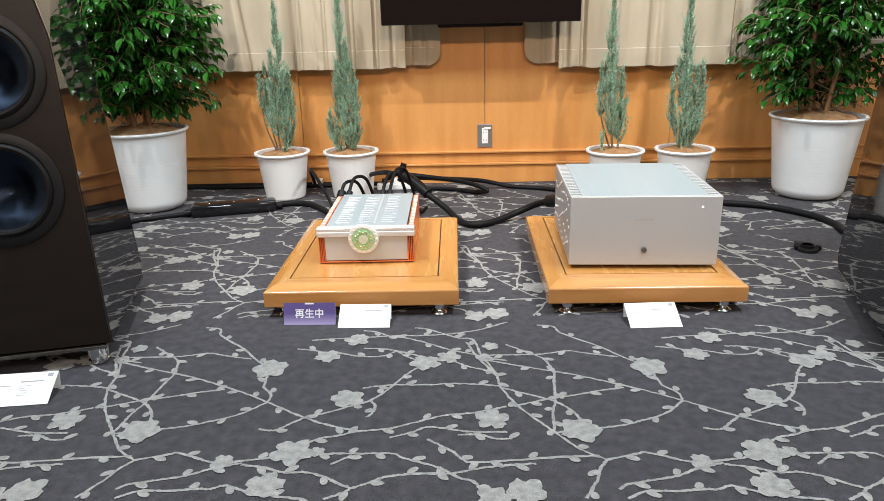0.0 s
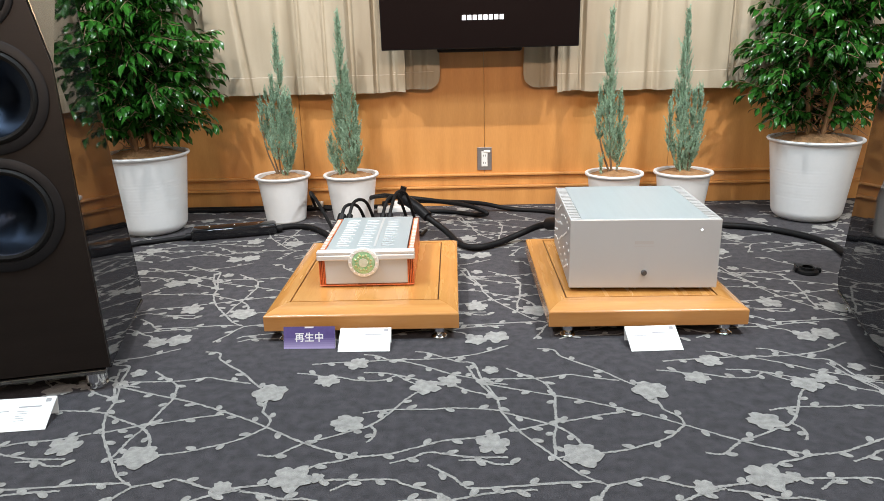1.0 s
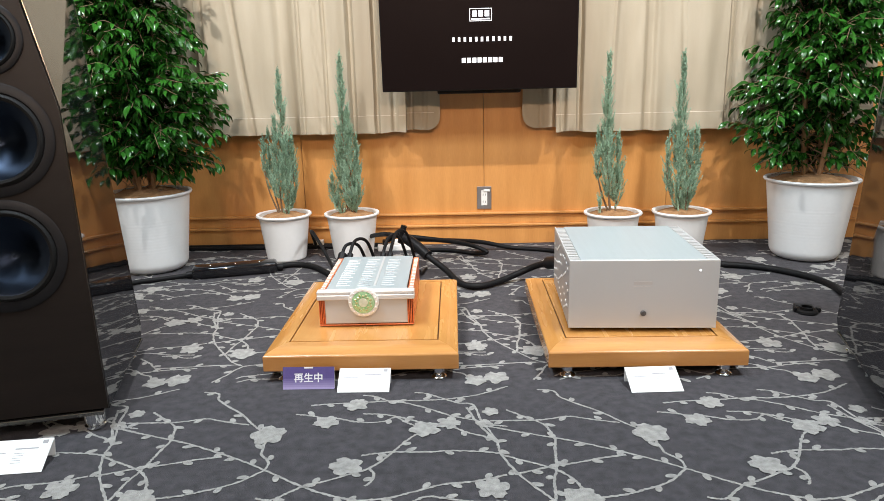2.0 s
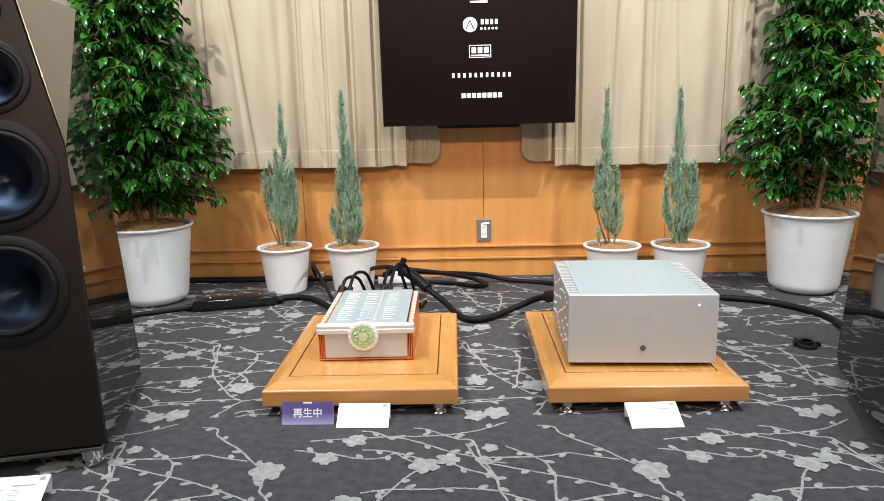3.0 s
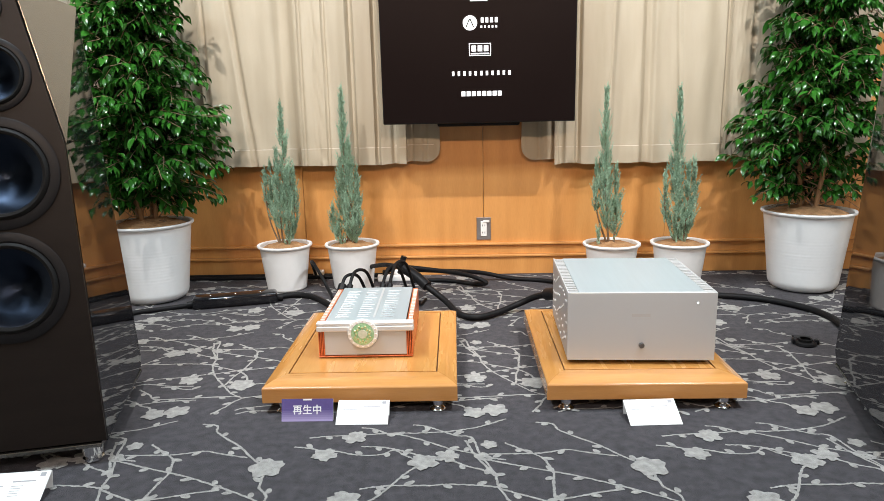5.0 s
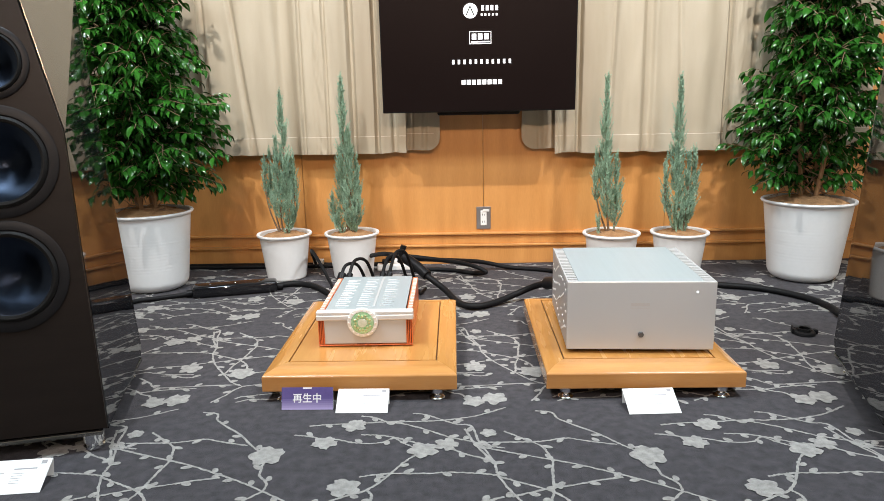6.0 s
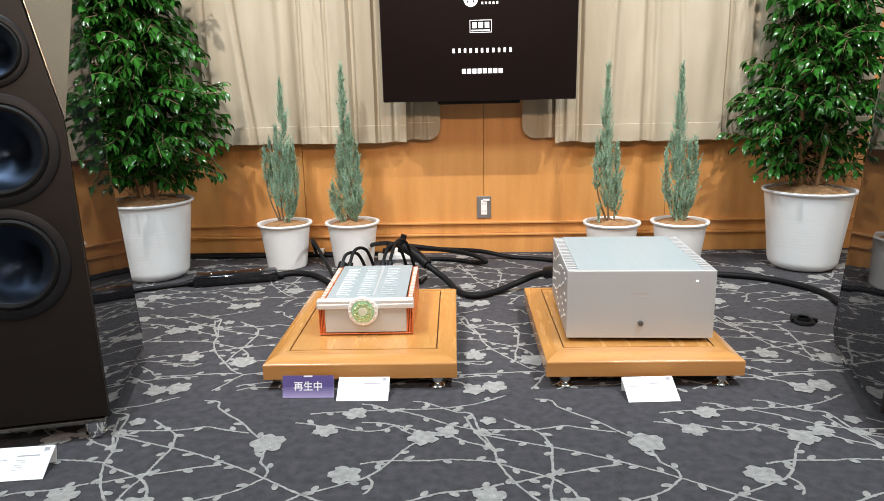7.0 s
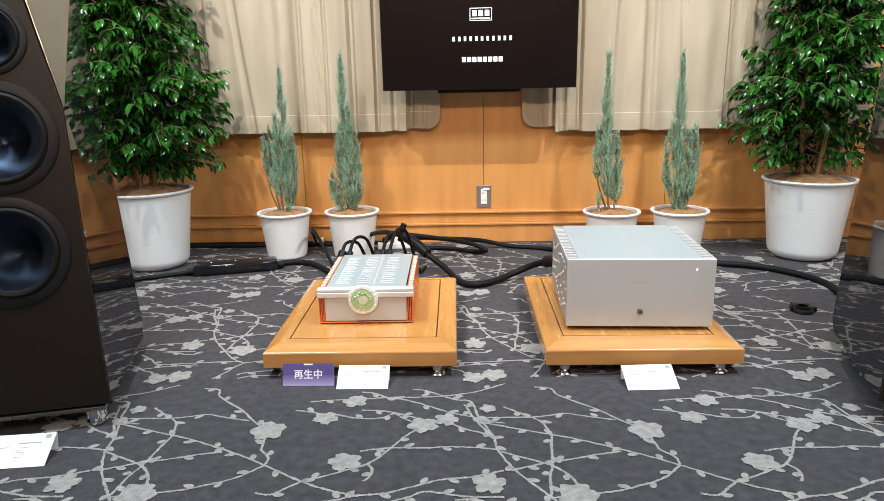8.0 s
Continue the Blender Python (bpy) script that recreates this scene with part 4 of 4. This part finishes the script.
for k, (x, peak, back) in enumerate(((-0.415, 0.235, 2.52), (-0.385, 0.245, 2.55), (-0.255, 0.245, 2.6), (-0.228, 0.255, 2.64))):
    c = cable([(x - 0.012, 2.40, 0.15), (x - 0.005, 2.45, 0.20), (x + 0.01, back - 0.03, peak), (x + 0.045, back + 0.04, peak - 0.02), (x + 0.07, back + 0.1, 0.12), (x + 0.085, back + 0.18, 0.02), (x + 0.11, back + 0.3, 0.008)], 0.0065, "thin black signal cable arching out of the small amplifier", "signal_cable")
    part("plug", tube([(x - 0.012, 2.402, 0.15), (x - 0.008, 2.43, 0.178), (x - 0.002, 2.46, 0.205)], 0.012 if k else 0.017, 10, 4), BLACK_PLASTIC, c, "black plug", True)
cable([(-0.72, 3.36, 0.03), (-0.68, 3.1, 0.16), (-0.62, 2.97, 0.14), (-0.55, 2.85, 0.075), (-0.48, 2.65, 0.06), (-0.43, 2.45, 0.13), (-0.42, 2.40, 0.15)], 0.008, "black cable passing between the two small pots", "signal_cable")
# mains lead with an in-line filter box, to the rear of the loudspeaker
lead = cable([(-0.36, 2.402, 0.14), (-0.37, 2.48, 0.12), (-0.44, 2.62, 0.03), (-0.56, 2.86, 0.012), (-0.66, 2.99, 0.012), (-0.76, 3.03, 0.013), (-0.86, 2.98, 0.014), (-0.9, 2.965, 0.016)], 0.0145, "black mains lead from the filter box to the small amplifier")
lead2 = cable([(-1.13, 2.895, 0.016), (-1.22, 2.86, 0.014), (-1.33, 2.81, 0.012), (-1.42, 2.76, 0.012), (-1.45, 2.6, 0.012), (-1.38, 2.3, 0.02), (-1.22, 2.05, 0.08), (-1.18, 1.96, 0.12)], 0.011, "black mains lead from the filter box to the loudspeaker")


def filter_box():
    ob = thing("filter_box", pose(-1.005, 2.915, 0, 0, 0, 15.5), "long glossy black in-line mains filter box on the carpet", "filter box")
    part("case", box(-0.19, 0.19, -0.042, 0.042, 0.0, 0.055, 0.014, 3), BLACK_GLOSS, ob, "glossy black rounded case", True)
    for x in (-0.11, 0.0, 0.11):
        part("screw", lathe([(0, 0.0551), (0.005, 0.0551), (0.004, 0.057), (0, 0.0575)], 12), CHROME, ob, "small bright screw", True, pose(x, 0, 0))
    for sx in (-1, 1):
        part("end_cap", tube([(sx * 0.188, 0, 0.02), (sx * 0.215, 0, 0.018)], 0.017, 12, 2), BLACK_PLASTIC, ob, "", True)
    return ob


filter_box()
# These black cables also stand in for the shade along the wall's foot.
cable([(-1.7, 3.41, 0.012), (-1.4, 3.42, 0.012), (-0.9, 3.42, 0.012), (-0.45, 3.41, 0.012), (-0.2, 3.40, 0.012)], 0.012, "black cable along the foot of the wall, doubling as shade")
cable([(-1.6, 3.385, 0.010), (-1.2, 3.39, 0.010), (-0.8, 3.395, 0.010), (-0.5, 3.385, 0.010)], 0.010, "second black cable along the foot of the wall, doubling as shade")
cable([(0.79, 2.366, 0.12), (0.81, 2.56, 0.10), (0.92, 2.78, 0.03), (1.1, 2.92, 0.014), (1.25, 2.905, 0.014), (1.405, 2.834, 0.014), (1.512, 2.70, 0.014), (1.545, 2.577, 0.014), (1.53, 2.45, 0.02), (1.46, 2.15, 0.06), (1.40, 1.98, 0.12)], 0.0145, "thick black cable sweeping over the carpet to the loudspeaker")
strip = thing("power_strip", pose(-0.29, 3.335, 0, 0, 0, 4), "white power strip on the floor behind the cables", "power strip")
part("case", box(-0.10, 0.10, -0.022, 0.022, 0, 0.032, 0.005), OUTLET_WHITE, strip)
for x in (-0.06, 0.0, 0.06):
    part("plug", box(x - 0.014, x + 0.014, -0.014, 0.014, 0.0325, 0.058, 0.004), BLACK_PLASTIC if x else OUTLET_WHITE, strip, "plug in the strip")
plug = thing("wall_plug", pose(-0.715, 3.41, 0), "small white adapter at the foot of the wall", "adapter")
part("case", box(-0.028, 0.028, -0.014, 0.014, 0.0, 0.045, 0.004), OUTLET_WHITE, plug)


def floor_socket():
    ob = thing("floor_socket", pose(1.31, 2.29, 0, 0, 0, -15) @ Matrix.Diagonal((0.72, 0.8, 0.9, 1)), "black round floor socket with an open lid on the carpet", "floor socket")
    part("base", lathe([(0, 0), (0.052, 0), (0.055, 0.004), (0.052, 0.012), (0.04, 0.016), (0.036, 0.012), (0, 0.012)], 36), BLACK_PLASTIC, ob, "", True)
    part("ring", lathe([(0.024, 0.0125), (0.032, 0.0125), (0.031, 0.024), (0.025, 0.024)], 32), RUBBER, ob, "", True)
    part("lid", box(-0.045, 0.045, 0.040, 0.085, 0.004, 0.014, 0.004), BLACK_PLASTIC, ob, "black hinged lid")
    part("plug", box(-0.060, -0.046, -0.02, 0.02, 0.0, 0.022, 0.006), BLACK_PLASTIC, ob, "black plug")
    part("plug", box(0.046, 0.068, 0.0, 0.03, 0.0, 0.02, 0.006), BLACK_PLASTIC, ob, "black plug")
    part("stud", lathe([(0, 0.0122), (0.008, 0.0122), (0.007, 0.016), (0, 0.0165)], 14), CHROME, ob, "small bright stud", True)
    return ob


floor_socket()


# ---- glowing panels added out of view above, for the metal tops to reflect ----
for x, y, sx, sy in ((-1.1, 1.2, 0.6, 0.6), (1.4, 1.2, 0.6, 0.6), (0.15, 2.2, 0.9, 0.5), (-1.1, -1.6, 0.6, 0.6), (1.4, -1.6, 0.6, 0.6)):
    light = thing("reflected_panel", pose(x, y, HIGH), "glowing panel added unseen for metal tops to reflect", "ceiling light", "ceiling lights")
    part("frame", box(-sx / 2 - 0.03, sx / 2 + 0.03, -sy / 2 - 0.03, sy / 2 + 0.03, -0.02, -0.0005, 0.003), PLASTER, light)
    part("diffuser", box(-sx / 2, sx / 2, -sy / 2, sy / 2, -0.026, -0.0205, 0.002), PANEL_GLOW, light, "glowing face of the added panel")


# ---- carpet pattern: raised pale branches and blossoms, woven in one repeat and laid side by side ----
WIDE, LONG, SKEW = 0.957, 0.811, 0.017
weave_v, weave_f, weave_rnd = [], [], random.Random(11)


def blob(cx, cy, rx, ry, turn, lift, lobes=0):
    n = 30 if lobes else 10
    k = len(weave_v)
    weave_v.append((cx, cy, lift))
    ph = weave_rnd.uniform(0, 6.28)
    for i in range(n):
        a = 2 * math.pi * i / n
        r = (0.70 + 0.40 * abs(math.cos(a * lobes / 2 + ph)) ** 0.6 if lobes else 1) * weave_rnd.uniform(0.90, 1.10)
        x, y = rx * r * math.cos(a), ry * r * math.sin(a)
        weave_v.append((cx + x * math.cos(turn) - y * math.sin(turn), cy + x * math.sin(turn) + y * math.cos(turn), lift))
    weave_f.extend((k, k + 1 + i, k + 1 + (i + 1) % n) for i in range(n))


def branch(*cm):
    """A branch through the given places, in centimetres, with buds on alternate sides."""
    pts = [Vector((cm[i] / 100, cm[i + 1] / 100, 0)) for i in range(0, len(cm), 2)]
    line = glide(pts, 11)
    lift = 0.0012 + 0.0004 * weave_rnd.random()
    k, n = len(weave_v), len(line)
    for i, p in enumerate(line):
        way = (line[min(i + 1, n - 1)] - line[max(i - 1, 0)]).normalized()
        side = Vector((-way.y, way.x, 0)) * 0.0032
        weave_v.extend([(*(p + side * weave_rnd.uniform(0.55, 1.45)).xy, lift), (*(p - side * weave_rnd.uniform(0.55, 1.45)).xy, lift)])
    weave_f.extend((k + 2 * i, k + 2 * i + 1, k + 2 * i + 3, k + 2 * i + 2) for i in range(n - 1))
    run, flip = 0.03, 1
    for a, b in zip(line, line[1:]):
        run += (b - a).length
        if run > 0.075:
            run, flip = weave_rnd.uniform(-0.02, 0.02), -flip
            way = (b - a).normalized()
            out = Vector((-way.y, way.x, 0)) * flip
            c = b + out * 0.0105 + way * 0.004
            blob(c.x, c.y, 0.0132 * weave_rnd.uniform(0.8, 1.2), 0.0080, math.atan2(way.y, way.x) + flip * 0.7, 0.0018 + 0.0003 * weave_rnd.random())


def blossom(x, y, r):
    blob(x / 100, y / 100, r / 100 * 1.06, r / 100 * 1.06, 0, 0.0022 + 0.0003 * weave_rnd.random(), 5)


branch(-90, 156.5, -87, 147, -83, 139, -82, 132.5, -78.5, 124, -72.5, 115, -67.5, 108, -62.5, 104)
branch(-62.5, 104, -64.5, 101, -65.5, 98, -68.5, 92.5)
branch(-3, 111, -0.5, 109, 2.5, 106.5, 4.5, 104, 7.5, 103, 22.5, 104.5, 32, 105)
branch(-62.5, 104, -56, 106, -54.5, 106.5, -50.5, 105, -45, 103, -38.5, 104, -33.5, 105, -31, 106)
branch(-29.5, 108, -26.5, 111, -22, 112.5, -17.5, 114, -11.5, 115, -5.5, 117.5, 0.5, 120, 7, 121, 14.5, 123.5)
branch(-41, 126, -31, 119.5, -24, 116, -17.5, 114)
branch(-41, 126, -46, 121, -52, 118, -57.5, 116, -66, 114.5, -71.5, 113.5)
branch(-41, 126, -46.5, 129.5, -53, 133, -62, 137.5, -68.5, 140, -75.5, 142.5, -82, 145, -87, 147)
branch(-41, 126, -41, 129.5, -43.5, 132.5, -44, 135, -44.5, 140)
branch(-44.5, 142, -49.5, 147, -55, 153.5, -63.5, 161.5, -65.5, 166, -70, 167)
branch(-51, 147.5, -58.5, 149.5, -63.5, 151, -69.5, 149.5, -75, 149, -84, 149)
branch(-79.5, 155, -75, 151, -70.5, 147, -69, 142.5, -68.5, 139.5, -69, 135.5, -69.5, 130, -70, 125.5, -71, 121.5, -71.5, 114.5)
branch(-82, 132.5, -76.5, 129.5, -71.5, 127, -68.5, 124.5, -66, 120.5, -65, 116.5)
branch(-79.5, 124, -71.5, 127, -64, 129, -59.5, 130.5, -53, 132)
branch(-40, 115, -36.5, 114.5, -33.5, 117, -30.5, 119.5, -26, 121.5, -21.5, 124, -17, 126.5, -13, 132, -9.5, 138.5, -6.5, 142.5)
branch(-17, 126.5, -15.5, 124, -16, 121, -17, 119.5)
branch(-19.5, 132, -16, 133, -12, 133.5, -3.5, 133.5, 1.5, 134, 8.5, 133.5, 14, 132.5)
branch(-6.5, 145.5, -10.5, 148.5, -13, 151, -16.5, 148.5, -22.5, 148.5, -28.5, 150.5, -31.5, 150, -35, 152, -40, 153)
branch(-22, 153, -16.5, 152.5, -12, 151, -6, 148, 0, 146.5)
branch(-37, 158, -31.5, 159, -24, 159.5, -14.5, 160.5, -6.5, 160.5, 1.5, 161.5, 9.5, 164, 17.5, 169)
branch(-9, 165.5, -6, 165, -2, 162.5, 3, 159, 7.5, 157.5, 9.5, 148.5, 13.5, 137.5)
branch(-23.5, 164, -19.5, 163, -16, 160.5, -11, 159, -4.5, 155.5, 1.5, 151.5, 7.5, 149, 12, 146.5, 16, 145.5)
branch(1.5, 146, 6, 142.5, 10, 140.5, 13.5, 137.5)
branch(-11, 111.5, -6.5, 113.5, -3, 115.5, 2, 114.5, 7, 113.5, 14, 113.5)
branch(3.5, 112.5, 8, 112.5, 11.5, 111, 15, 111)
branch(-29, 105.5, -23.5, 106, -16.5, 106, -10, 106, -7.5, 104.5, -0.5, 101.5, 1.5, 100, 4, 98, 6.5, 97, 8.5, 93.5, 10.5, 91.5)
branch(-22, 102.5, -20.5, 103.5, -18, 105.5)
branch(-17, 95, -14, 96.5, -10.5, 98.5, -4.5, 99.5, 2, 99.5, 7.5, 101, 13, 102, 19, 102.5)
branch(-40, 102.5, -35, 101.5, -31, 100, -26.5, 100, -22.5, 98.5, -19.5, 96.5, -17, 95, -19.5, 93, -21.5, 92)
branch(-62, 95, -60, 96.5, -56, 97.5, -50, 99, -46, 101, -43, 102, -40, 103)
branch(-61, 92.5, -57, 94.5, -51.5, 94.5, -46.5, 95, -43.5, 95, -41, 96, -36, 94, -31.5, 93, -25, 92)
blossom(-66, 114.5, 4)
blossom(-44.5, 142, 4)
blossom(-30.5, 106.5, 4)
blossom(-22.5, 127.5, 3.5)
blossom(-5, 144.5, 3.5)
blossom(1, 147.5, 3)
blossom(-31, 148.5, 3)
blossom(-24.5, 158, 3)
blossom(11, 118.5, 3.5)
blossom(-33.5, 96, 3.5)
blossom(8.5, 173, 3)
blossom(14.5, 175, 3.5)
blossom(12, 153.5, 2)
blossom(-25.5, 106.5, 1.5)
blossom(-44, 103.5, 2)

cells = [(i, j) for i in range(-3, 4) for j in range(-7, 4)]
base_v = np.array(weave_v)
all_v = np.concatenate([base_v + (i * WIDE - j * SKEW, j * LONG - i * 0.004, 0) for i, j in cells])
inside = (all_v[:, 0] > X0) & (all_v[:, 0] < X1) & (all_v[:, 1] > Y0) & (all_v[:, 1] < YW - 0.03)
all_f = [tuple(len(base_v) * c + q for q in f) for c in range(len(cells)) for f in weave_f]
all_f = [f for f in all_f if all(inside[q] for q in f)]
weave = bpy.data.meshes.new("carpet_pattern")
weave.from_pydata(all_v.tolist(), [], all_f)
weave.materials.append(CARPET_LIGHT)
tagged(new("carpet_pattern", weave), "pale grey blossom branches woven into the dark carpet", "carpet pattern", kind="stuff")
